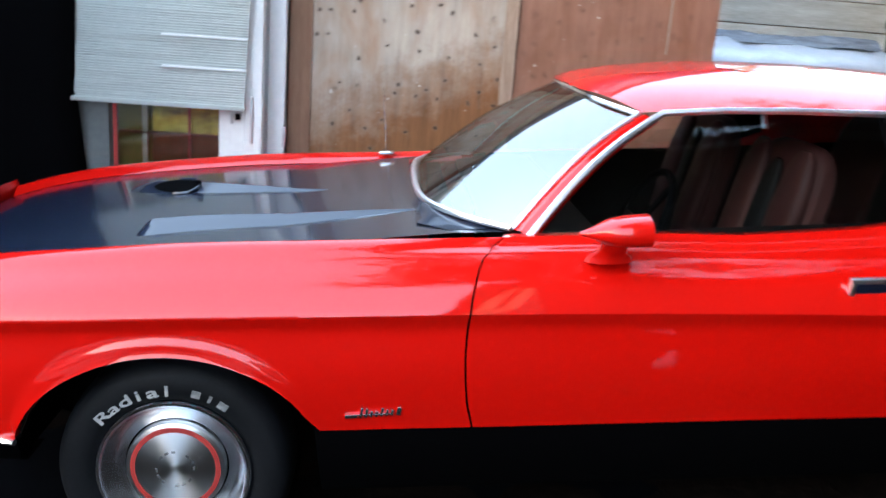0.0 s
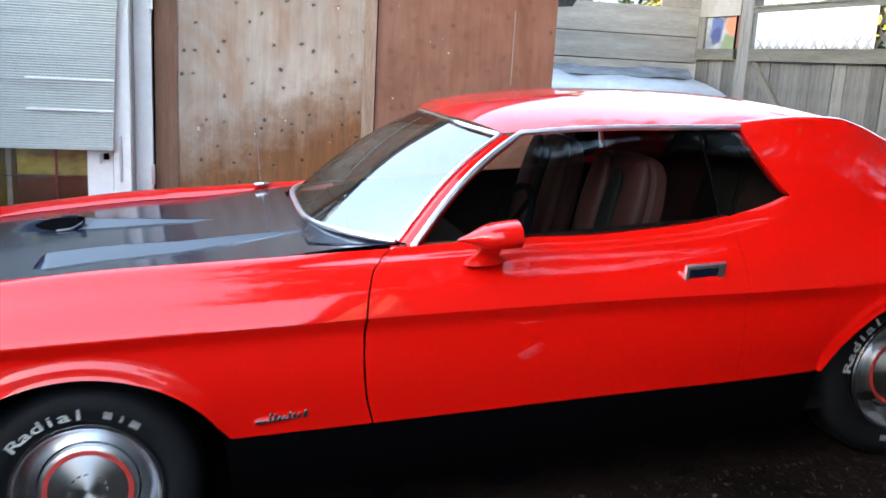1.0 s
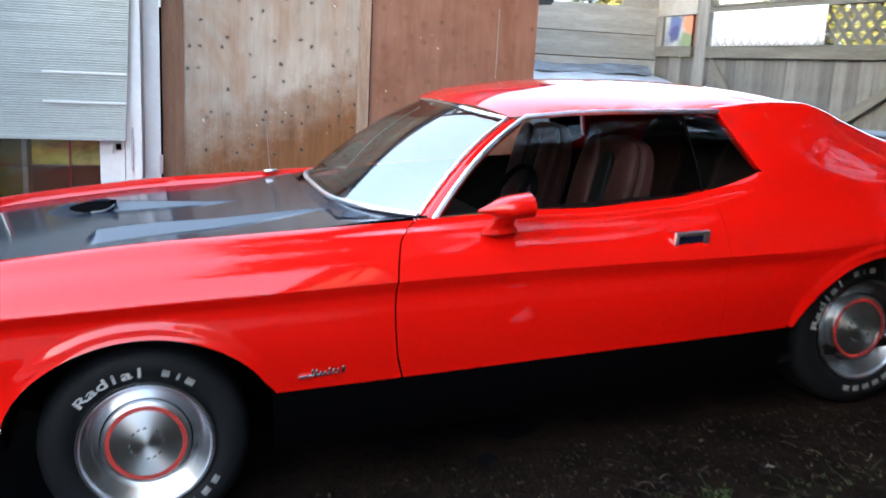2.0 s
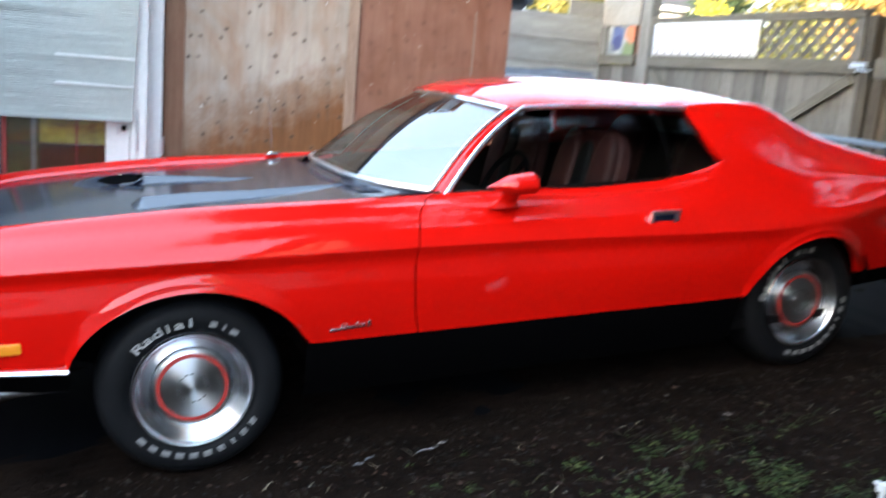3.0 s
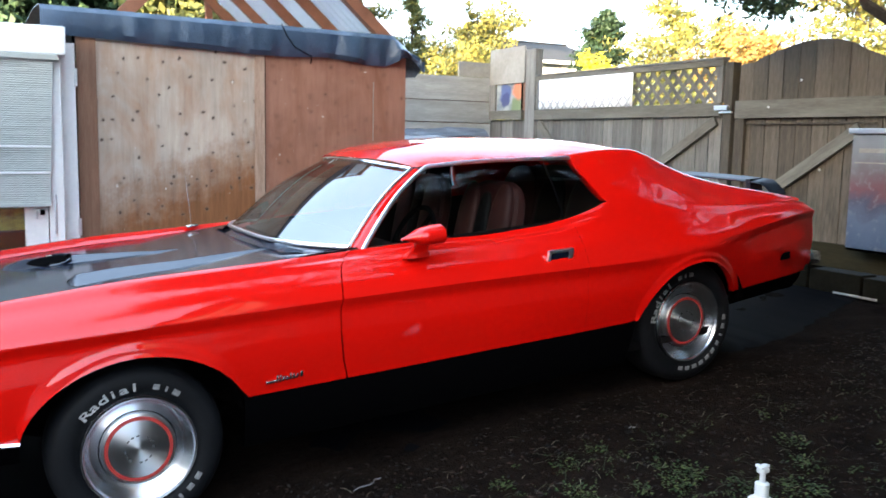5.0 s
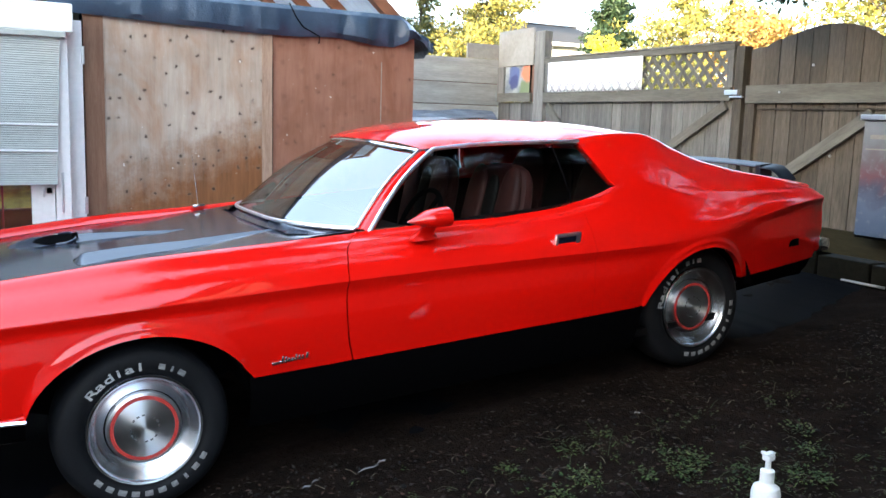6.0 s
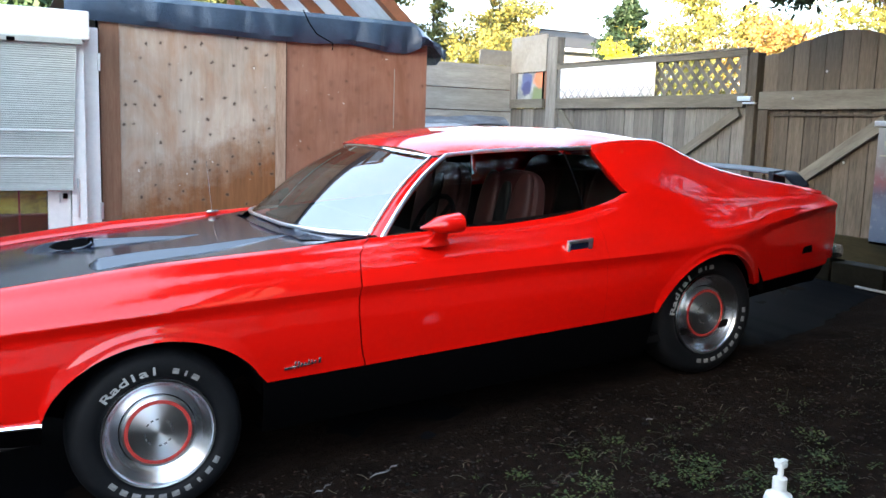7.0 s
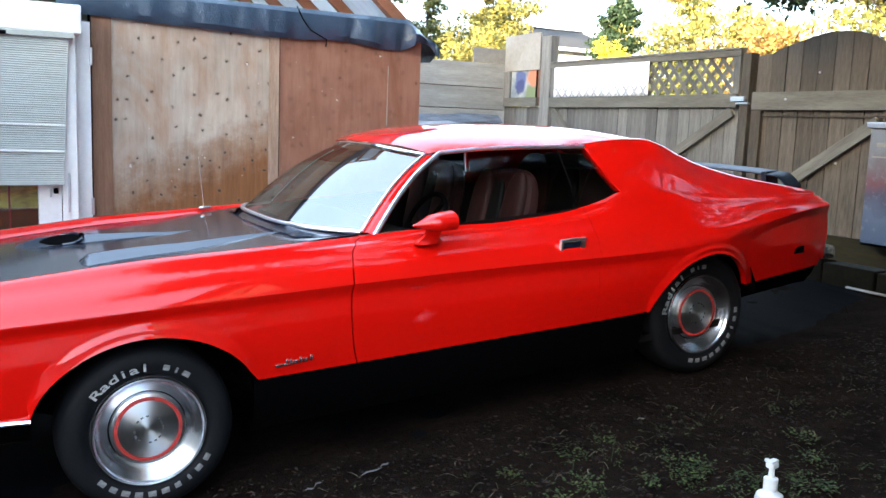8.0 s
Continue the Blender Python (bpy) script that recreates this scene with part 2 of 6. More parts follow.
def side_y(x, z):
    """Half width of the body at a height."""
    zr, zc, zs = z_ridge(x), z_side(x), z_sill(x)
    yr, yc, ys = y_ridge(x), y_side(x), y_sill(x)
    h = zr - zc
    # flared lips round the wheel openings
    lip = 0.0
    for a, cx in ((arch_front(x), 0.0), (arch_rear(x), 2.745)):
        if a:
            lip = max(lip, 0.009 * math.exp(-((z - a - 0.030) / 0.014) ** 2) + 0.012 * math.exp(-((z - a) / 0.016) ** 2))
    # the rounded shoulder fades out under the sail and comes back on the tail
    q = 1.0 if x < 2.0 else 1 - 0.9 * ease((x - 1.95) / 0.55) if x < 2.75 else 0.1 + 0.6 * ease((x - 2.75) / 0.6)
    c = 1 - ease((x - 2.25) / 0.45) + 1.4 * ease((x - 3.0) / 0.3)      # the side crease dies out at the rear wheel and comes back on the tail
    e = ease((x - 0.55) / 0.40) * (1 - ease((x - 2.05) / 0.22))        # small ledge under the side window
    g = 0.57 * (yc - yr) / (0.55 * h)
    f = curve_of([(zs - 0.4, ys - 0.09), (zs, ys), (zs + 0.55 * (zc - zs), ys + 0.62 * (yc - ys)), (zc - 0.045, yc - 0.007 - 0.010 * c), (zc - 0.012, yc - 0.001 - 0.003 * c), (zc, yc), (zc + 0.012, yc - 0.001 - 0.005 * c),
                  (zc + 0.45 * h, yc - (0.43 - 0.13 * q) * (yc - yr)), (zr - 0.27 * h, yr + (0.32 + 0.05 * e) * q * (yc - yr) + 0.27 * h * g * (1 - q)), (zr - 0.176 * h, yr + (0.24 + 0.05 * e) * q * (yc - yr) + 0.176 * h * g * (1 - q)),
                  (zr - 0.14 * h, yr + (0.21 - 0.09 * e) * q * (yc - yr) + 0.14 * h * g * (1 - q)), (zr - 0.05 * h, yr + (0.12 - 0.08 * e) * q * (yc - yr) + 0.05 * h * g * (1 - q)), (zr, yr)])
    return f(z) + lip


LEVELS = [0, 0.05, 0.10, 0.14, 0.158, 0.176, 0.21, 0.27, 0.38, 0.52, 0.66, 0.8, 0.9, 0.96, 1.0]


def side_rows(xs, top, low, count=14, cut_front=None, cut_rear=None):
    """Rows of (x, z) down the side, the shoulder crease always on a row of its own."""
    def height(x, k):
        c = z_side(x)
        if k < len(LEVELS):
            return top(x) + (c - top(x)) * LEVELS[k]
        w = (k - len(LEVELS) + 1) / count
        return c + (low(x) - c) * w ** 1.35
    rows = []
    for k in range(len(LEVELS) + count):
        row = []
        for u in xs:
            x = u
            for _ in range(3):
                z = height(x, k)
                if cut_front:
                    a, b = cut_front(z), cut_rear(z)
                    x = a + (b - a) * (u - xs[0]) / (xs[-1] - xs[0])
            row.append((x, height(x, k)))
        rows.append(row)
    return rows


door_front = curve_of([(0.30, 0.850), (0.457, 0.828), (0.544, 0.814), (0.64, 0.812), (0.733, 0.819), (0.824, 0.835), (0.902, 0.868), (0.95, 0.935)])
door_rear = curve_of([(0.30, 2.03), (0.45, 2.045), (0.75, 2.065), (0.96, 2.075)])
low_fender = lambda x: max(z_sill(x), arch_front(x))
low_quarter = lambda x: max(z_sill(x), arch_rear(x))


def steps(a, b, n, extra=()):
    return sorted(set([a + (b - a) * i / n for i in range(n + 1)] + [e for e in extra if a < e < b]))


def mirror_bm(rows, side):
    return [[(x, -side * y, z) for x, y, z in r] for r in rows]


HOOD_Y = 0.675
topline = curve_of([(2.20, 1.232), (2.40, 1.240), (2.60, 1.228), (2.70, 1.195), (2.80, 1.142), (2.97, 1.064), (3.15, 1.003), (3.30, 0.962), (3.5, 0.916), (3.60, 0.893), (3.70, 0.866)])
top_y = curve_of([(2.20, 0.590), (2.6, 0.600), (2.9, 0.630), (3.2, 0.675), (3.45, 0.722), (3.70, 0.742)])


def hood_z(x, y):
    """Lightly crowned hood."""
    yr = y_ridge(x)
    base = z_ridge(x) - (0.038 if x < 0.3 else 0.038 - 0.030 * min(1, (x - 0.3) / 0.5)) + 0.010 * (1 - min(1, abs(y) / yr) ** 2.2)
    return base


def glass_base_x(y):
    return 0.715 + 0.255 * (abs(y) / 0.675) ** 4.0


FRONT = -0.93
for side, tag in ((1, "left"), (-1, "right")):
    # fender: top strip beside the hood, side, wheel lip
    xs = steps(FRONT, 0.85, 60, [-0.395, -0.393, -0.388, -0.38, -0.37, 0.37, 0.38, 0.388, 0.393, 0.395])
    uv = side_rows(xs, z_ridge, low_fender, 16, lambda z: FRONT, lambda z: door_front(z) - 0.003)
    rows = [[(x, side_y(x, z), z) for x, z in r] for r in uv]
    top = []
    for k in range(5):
        w = k / 4
        top.append([(x, HOOD_Y * y_ridge(min(x, 0.9)) / 0.755 + 0.004 + (y_ridge(x) - HOOD_Y * y_ridge(min(x, 0.9)) / 0.755 - 0.004) * w, z_ridge(x) - 0.034 * (1 - w) ** 1.6) for x, z in uv[0]])
    lip = [(x, y - 0.035, z) for x, y, z in rows[-1]]
    part("fender", sheet(mirror_bm(top[:-1] + rows + [lip], side)), RED, car)
    # door
    xs = steps(0.84, 2.06, 44)
    uv = side_rows(xs, z_ridge, z_sill, 14, lambda z: door_front(z) + 0.003, lambda z: door_rear(z) - 0.0004)
    rows = [[(x, side_y(x, z), z) for x, z in r] for r in uv]
    fill = [(x, y - 0.05, z - 0.004) for x, y, z in rows[0]]
    edge_rows = [[(r[0][0], r[0][1] - 0.02, r[0][2])] + r + [(r[-1][0], r[-1][1] - 0.02, r[-1][2])] for r in rows]
    door = part("door", sheet(mirror_bm([fill[:1] + fill + fill[-1:]] + edge_rows, side)), RED, car)
    # quarter panel with the sail that runs up into the roof
    xs = steps(2.08, 3.79, 64, [2.29] + [2.345 + 0.004 * k for k in range(16)] + [3.03 + 0.004 * k for k in range(24)])
    uv = side_rows(xs, z_ridge, low_quarter, 16, lambda z: door_rear(z) + 0.0004, tail_x)
    rows = [[(x, side_y(x, z), z) for x, z in r] for r in uv]
    bm = bmesh.new()
    grid_faces(bm, mirror_bm(rows + [[(x, y - 0.035, z) for x, y, z in rows[-1]]], side))
    foot = [p for p in rows[0] if p[0] >= 2.285 and p[0] <= 3.70]
    a, b = foot[0][0], foot[-1][0]
    sail = []
    for k in range(13):
        v = k / 12
        row = []
        for x, y, z in foot:
            xt = 2.205 + (3.70 - 2.205) * (x - a) / (b - a)
            yt, zt = top_y(xt), topline(xt)
            # slight outward belly, and a rounded corner where the glass ends
            row.append((x + (xt - x) * v ** 0.8, y + (yt - y) * v + 0.004 * math.sin(math.pi * v), z + (zt - z) * v))
        sail.append(row)
    grid_faces(bm, mirror_bm(sail, side))
    # inner return of the sail, down to the rear window
    grid_faces(bm, mirror_bm([sail[-1], [(x, y - 0.012, z + 0.008) for x, y, z in sail[-1]], [(x, y - 0.028, z + 0.012) for x, y, z in sail[-1]], [(x, y - 0.046, z + 0.010) for x, y, z in sail[-1]], [(x, y - 0.066, z - 0.02) for x, y, z in sail[-1]]], side))
    grid_faces(bm, mirror_bm([[r[0] for r in sail], [(r[0][0] - 0.004, r[0][1] - 0.05, r[0][2]) for r in sail]], side))
    bmesh.ops.remove_doubles(bm, verts=bm.verts, dist=1e-4)
    part("quarter_panel", bm, RED, car)
    # black lower side
    for name, x0, x1 in (("front_valance_side", FRONT, -0.40), ("rocker", 0.40, 2.36), ("rear_valance_side", 3.06, 3.735)):
        xs = steps(x0, x1, 20)
        drop = 0.24 if name == "rocker" else 0.10
        rows = [[(x, side_y(x, z_sill(x) - drop * v) - 0.006 - 0.04 * v * v, z_sill(x) + 0.004 - drop * v) for x in xs] for v in (0, 0.2, 0.4, 0.6, 0.8, 1)]
        rows.append([(x, y - 0.12, z) for x, y, z in rows[-1]])
        part(name, sheet(mirror_bm(rows, side)), BLACK, car, "black lower body panel")
    # dark wheel housings
    for cx, r in ((0.0, 0.40), (2.745, 0.385)):
        rows = [[(cx + r * math.cos(t * math.pi / 14), y, 0.40 + 0.30 * math.sin(t * math.pi / 14)) for t in range(15)] for y in (0.86, 0.55)]
        rows.append([(cx + 0.01 * math.cos(t * math.pi / 14), 0.55, 0.25) for t in range(15)])
        part("wheel_housing", sheet(mirror_bm(rows, side)), BLACK, car)

# hood: black panel with ridges
NX, NY = 60, 48
rows = []
for j in range(NY + 1):
    w = -1 + 2 * j / NY
    row = []
    for i in range(NX + 1):
        u = i / NX
        yl = w * HOOD_Y
        xe = glass_base_x(yl) - 0.018
        x = FRONT + (xe - FRONT) * u
        y = w * HOOD_Y * y_ridge(x) / 0.755
        row.append((x, y, hood_z(x, y)))
    rows.append(row)
hood = part("hood", sheet(rows), HOOD_BLACK, car, "matte black hood with two raised duct ridges")
RIDGES = {-1: (curve_of([(-0.14, 0.415), (0.06, 0.395), (0.27, 0.385), (0.50, 0.375), (0.72, 0.367)]), curve_of([(-0.14, 0.098), (0.06, 0.088), (0.27, 0.070), (0.50, 0.040), (0.72, 0.004)]), 0.72, -0.14),
          1: (curve_of([(-0.36, 0.28), (-0.12, 0.18), (0.09, 0.105), (0.40, 0.045)]), curve_of([(-0.36, 0.105), (-0.12, 0.090), (0.09, 0.060), (0.25, 0.030), (0.40, 0.004)]), 0.40, -0.36)}


def ridge_point(s, x, q, lift=0.0):
    """A point on a tapering hood ridge, q from -1 (inner foot) to 1 (outer foot)."""
    crest, wide, end, start = RIDGES[s]
    t = min(1, max(0, (x - start) / (end - start)))
    h = 0.034 * min(1, t * (22 if s < 0 else 7)) ** 0.7 * (wide(x) / 0.09) ** 0.8 + 0.001
    k = max(0.0, 1.0 - abs(q)) if abs(q) > 0.10 else 0.93 - 0.3 * q * q / 0.10
    y = s * (crest(x) + wide(x) * q)
    return (x, y, hood_z(x, crest(x)) - 0.003 + h * k + lift)


for s in (-1, 1):
    # tapering raised ridge with one crest and straight crisp slopes
    end, start = RIDGES[s][2:]
    ahead = start + 0.36
    rows = [[ridge_point(s, start + (end - start) * i / 48, q) for q in (-1.12, -1.0, -0.75, -0.5, -0.25, -0.10, 0, 0.10, 0.25, 0.5, 0.75, 1.0, 1.12)] for i in range(49)]
    ridge = part("hood_ridge", sheet(rows), HOOD_BLACK, hood, angle=14)
    if s > 0:
        # flat black patch for the shaded mouth on the inner slope, a curved lip behind it
        rows = [[ridge_point(s, x + ahead, q0 + (q1 - q0) * k / 8, 0.003) for x, q0, q1 in ((-0.25, -0.55, -0.45), (-0.225, -0.75, -0.25), (-0.19, -0.88, -0.05), (-0.15, -0.95, 0.08), (-0.10, -0.95, 0.05), (-0.075, -0.75, -0.18))] for k in range(9)]
        part("duct_mouth", sheet(rows, 0.002), BLACK, hood, "flat black patch for the shaded duct opening")
        lip = [(-0.075 - 0.085 * (1 - math.sin(a)), -0.45 + 0.66 * math.cos(a)) for a in [math.pi * k / 14 for k in range(15)]]
        part("duct_lip", tube([ridge_point(s, x + ahead, q, 0.006) for x, q in lip], 0.0065, 8), HOOD_BLACK, hood)
        fin = ridge_point(s, -0.075 + ahead, -0.45, 0.012)
        part("duct_fin", box_bm(fin[0] - 0.012, fin[0] + 0.010, fin[1] - 0.003, fin[1] + 0.003, fin[2] - 0.014, fin[2] + 0.014, bevel=0.0025), BLACK, hood)
    # sloping corner of the cowl beside the screen
    rows = []
    for k in range(9):
        y = 0.645 - 0.235 * k / 8
        x0, x1 = 0.700 + 0.09 * max(0, 1 - k / 3), glass_base_x(y) - 0.012
        rows.append([(x0 + (x1 - x0) * u, s * y, hood_z(0.75, y) + 0.003 + (0.105 * (0.645 - y)) * min(1, 1.6 * u + 0.15)) for u in (0, 0.2, 0.5, 0.8, 1)])
    part("cowl_corner", sheet(rows), HOOD_BLACK, car)

# nose and tail, closed plainly
rows = []
for k in range(13):
    v = k / 12
    z = 0.905 - 0.58 * v
    bulge = -0.05 * math.sin(math.pi * min(1, v * 1.4)) - 0.02
    rows.append([(FRONT + bulge * (1 - (w * w) ** 2), w * (0.615 + 0.2 * min(1, v * 2.2)) * (1 if v < 0.7 else 0.98), z - 0.0 if abs(w) < 1 else z) for w in [q / 12 for q in range(-12, 13)]])
part("nose_panel", sheet(rows), RED, car)
part("grille", box_bm(FRONT - 0.085, FRONT - 0.05, -0.52, 0.52, 0.60, 0.80, bevel=0.01), BLACK, car)
part("front_bumper", box_bm(FRONT - 0.11, FRONT - 0.02, -0.80, 0.80, 0.47, 0.57, bevel=0.03), CHROME, car)
rows = []
for k in range(15):
    z = 0.845 - 0.40 * k / 14
    rows.append([(tail_x(z) + 0.020 * (1 - w ** 4), w * side_y(tail_x(z), z), z) for w in [q / 12 for q in range(-12, 13)]])
part("tail_panel", sheet(rows), RED, car)
part("rear_bumper", box_bm(3.735, 3.838, -0.795, 0.795, 0.480, 0.560, bevel=0.03), CHROME, car)
part("rear_valance", box_bm(3.58, 3.72, -0.70, 0.70, 0.34, 0.47, bevel=0.03), BLACK, car)
for s in (-1, 1):
    part("tail_light", box_bm(3.805, 3.822, s * 0.42 - 0.16, s * 0.42 + 0.16, 0.66, 0.78, bevel=0.006), RED_RING, car)
rows = [[(x, w * y_ridge(x), z_ridge(x) - 0.001 + 0.022 * (1 - w * w)) for x in steps(3.30, 3.745, 10)] for w in [q / 10 for q in range(-10, 11)]]
part("boot_lid", sheet(rows), RED, car)

# roof
roof_mid = curve_of([(1.22, 1.293), (1.32, 1.332), (1.45, 1.348), (1.7, 1.356), (1.95, 1.346), (2.3, 1.316), (2.55, 1.276), (2.72, 1.212)])
roof_edge_z = curve_of([(1.36, 1.256), (1.6, 1.262), (1.9, 1.251), (2.2, 1.232), (2.40, 1.240), (2.60, 1.228), (2.72, 1.19)])
roof_edge_y = curve_of([(1.36, 0.556), (1.6, 0.578), (1.9, 0.588), (2.2, 0.590), (2.6, 0.600), (2.72, 0.604)])
rows = []
for j in range(33):
    w = -1 + j / 16
    row = []
    for i in range(41):
        u = i / 40
        x0, x1 = 1.240 + 0.123 * abs(w) ** 3.2, 2.72
        x = x0 + (x1 - x0) * u
        xr = 1.36 + (x - x0) * (2.72 - 1.36) / (x1 - x0)
        zc, ze = roof_mid(x), roof_edge_z(xr)
        row.append((x, w * roof_edge_y(xr), ze + (zc - ze) * (1 - abs(w) ** 2.6)))
    rows.append(row)
bm = sheet(rows)
part("roof", bm, RED, car)

# windscreen, pillars, rear window
def screen_point(w, v):
    yb, yt = 0.675 * w, 0.537 * w
    b = Vector((glass_base_x(yb), yb, 0.980 - 0.030 * abs(w) ** 4))
    t = Vector((1.245 + 0.117 * abs(w) ** 3.2, yt, 1.288 - 0.042 * abs(w) ** 2.6))
    p = b.lerp(t, v)
    p.z += 0.034 * math.sin(math.pi * v)
    return p


windscreen = part("windscreen", sheet([[screen_point(-1 + j / 12, i / 12) for i in range(13)] for j in range(25)]), SCREEN, car, "tinted curved windscreen reflecting the sky")
windscreen.visible_shadow = False
for s in (-1, 1):
    line = [screen_point(s, i / 12) for i in range(13)]
    outer = [Vector((p.x + 0.035 - 0.01 * i / 12, s * (abs(p.y) + 0.052 - 0.020 * i / 12), p.z - 0.012)) for i, p in enumerate(line)]
    part("windscreen_pillar", sheet([line, [(a + b) / 2 + Vector((0, s * 0.008, 0.010)) for a, b in zip(line, outer)], outer, [p + Vector((0.03, -s * 0.03, -0.01)) for p in outer]]), RED, car)
    part("screen_trim", tube([p + Vector((0, s * 0.004, 0.006 if s < 0 else 0.0)) for p in (line if s < 0 else line[:-1])], 0.008 if s < 0 else 0.004, 6), DULL_TRIM, car)
    if s > 0:
        part("screen_trim", tube([p + Vector((-0.004, s * 0.006, 0.006)) for p in line[:4]], 0.009, 8), DULL_TRIM, car)
    part("drip_rail", tube([p + Vector((0.004, s * 0.004, 0.004)) for p in outer] + [Vector((x, s * (roof_edge_y(x) + 0.006), roof_edge_z(x) - 0.004)) for x in (1.42, 1.6, 1.8, 2.0, 2.21)], 0.0105 if s < 0 else 0.004, 6), DULL_TRIM, car)
part("screen_trim", tube([screen_point(-1 + j / 12, 0) + Vector((-0.006, 0, 0.004)) for j in range(25)], 0.0095, 8), DULL_TRIM, car)
part("screen_trim", tube([screen_point(-1 + j / 12, 1) + Vector((-0.003, 0, 0.004)) for j in range(25)], 0.008, 6), CHROME, car)
rows = [[(2.715 + 0.66 * u, w * (0.55 + 0.06 * u), topline(2.715 + 0.66 * u) - 0.006 + 0.018 * (1 - w * w)) for u in [i / 8 for i in range(9)]] for w in [q / 8 for q in range(-8, 9)]]
part("rear_window", sheet(rows), GLASS, car).visible_shadow = False
# cowl strip from the hood up to the screen
rows = []
for k in range(21):
    y = -0.67 + 0.067 * k
    foot, x1 = screen_point(y / 0.675, 0), glass_base_x(y)
    rows.append([(x1 - 0.045 + (0.045 + 0.002) * u, y, hood_z(x1 - 0.045, y) - 0.003 + (foot.z - 0.004 - hood_z(x1 - 0.045, y)) * u ** 1.4) for u in (0, 0.25, 0.5, 0.75, 1)])
part("cowl", sheet(rows), HOOD_BLACK, car)

# ---- spoiler, lamps, trim ----
rows = []
for i in range(29):
    w = -1 + i / 14
    drop = 0.062 * max(0, (abs(w) - 0.86) / 0.14) ** 1.3
    back = 0.05 * (1 - w * w)
    sec = [(0.02, 0.0), (0.028, 0.005), (0.05, 0.007), (0.09, 0.010), (0.126, 0.013), (0.130, 0.004), (0.09, -0.001), (0.05, -0.005), (0.026, -0.007)]
    rows.append([(3.515 + back + dx, w * 0.70, 0.960 + dz - drop + 0.018 * (1 - w * w)) for dx, dz in sec])
bm = bmesh.new()
vs = grid_faces(bm, rows, True)
bm.faces.new(vs[0])
bm.faces.new(vs[-1])
spoiler = part("spoiler", bm, WING_BLACK, car, "black rear deck wing")
for y in (-0.50, 0.50):
    part("pedestal", box_bm(3.56, 3.66, y - 0.02, y + 0.02, 0.90, 0.985, bevel=0.008), WING_BLACK, spoiler)
for s in (-1, 1):
    y = s * side_y(3.50, 0.575)
    marker = part("side_marker", box_bm(3.465, 3.54, y - 0.007, y + 0.007, 0.555, 0.595, bevel=0.004), BLACK, car, "dark rear side marker lamp")
    y = s * side_y(-0.56, 0.565)
    part("side_marker", box_bm(-0.64, -0.525, y - 0.008, y + 0.008, 0.548, 0.585, bevel=0.005), AMBER, car, "amber front side marker lamp")
    # chrome lip under the fender ahead of the wheel
    part("bumper_wrap", tube([(x, s * (side_y(x, z_sill(x)) + 0.004), z_sill(x) - 0.004) for x in steps(-0.92, -0.392, 12)], 0.010, 6), CHROME, car, "chrome bumper end strip")
    part("fog_lamp", box_bm(-0.64, -0.44, s * 0.80 - 0.015, s * 0.80 + 0.02, 0.375, 0.408, bevel=0.012), TRIM_RING, car)
    # flush door handle: chrome frame, dark paddle
    zc = 0.801
    y = s * (side_y(1.92, zc))
    tilt = pose(1.915, y, zc, s * -14, 1.0, 0)
    bm = bmesh.new()
    for x0, x1, z0, z1 in ((-0.069, 0.069, 0.028, 0.041), (-0.069, 0.069, -0.041, -0.028), (-0.069, -0.055, -0.028, 0.028), (0.047, 0.069, -0.028, 0.028)):
        box(bm, x0, x1, -0.007, 0.009, z0, z1, bevel=0.002, m=tilt)
    handle = part("door_handle", bm, DULL_TRIM, car, "chrome-framed flush door handle")
    bm = bmesh.new()
    box(bm, -0.056, 0.048, -0.003, 0.004, -0.028, 0.028, bevel=0.002, m=tilt)
    part("paddle", bm, HOOD_BLACK, handle)
# script badge on the front fender: slanted chrome strokes
bm = bmesh.new()
yb = -side_y(0.56, 0.515) - 0.003
for i, (dx, h, w) in enumerate(((0.0, 0.010, 0.035), (0.038, 0.030, 0.008), (0.052, 0.026, 0.008), (0.066, 0.018, 0.008), (0.080, 0.016, 0.008), (0.094, 0.026, 0.008), (0.108, 0.020, 0.008), (0.122, 0.018, 0.008), (0.138, 0.024, 0.012), (0.03, 0.005, 0.10))):
    m = Matrix.Translation((0.485 + dx, yb, 0.500 + 0.0006 * i)) @ Matrix.Shear("XZ", 4, (0.0, 0.0)) @ pose(0, 0, 0, 0, 14 if i != 9 and i else 0, 0)
    box(bm, 0, w, -0.003, 0.003, 0, h, bevel=0.0015, m=m)
part("badge", bm, CHROME, car, "chrome script badge")
# bullet door mirror
bm = bmesh.new()
rows = []
for i in range(13):
    u = i / 12
    x = 1.110 + 0.180 * u
    r = 0.052 * math.sin(math.pi * (0.10 + 0.42 * u)) ** 0.7 * (0.25 + 0.75 * min(1, u * 2.2))
    rows.append([(x, -0.905 + r * 1.25 * math.cos(a), 0.992 + 0.004 * u + r * 0.80 * math.copysign(abs(math.sin(a)) ** 0.8, math.sin(a))) for a in [2 * math.pi * k / 20 for k in range(20)]])
vs = grid_faces(bm, rows, True)
bm.faces.new(vs[0])
bm.faces.new(vs[-1])
mirror = part("door_mirror", bm, RED, car, "red bullet-shaped door mirror", angle=50)
part("mirror_glass", lathe([(0.0, 0.0005), (0.0, 0.043)], sides=20), CHROME, mirror)
bpy.data.objects["mirror_glass"].matrix_local = pose(1.2915, -0.905, 0.996, 0, 0, 90)
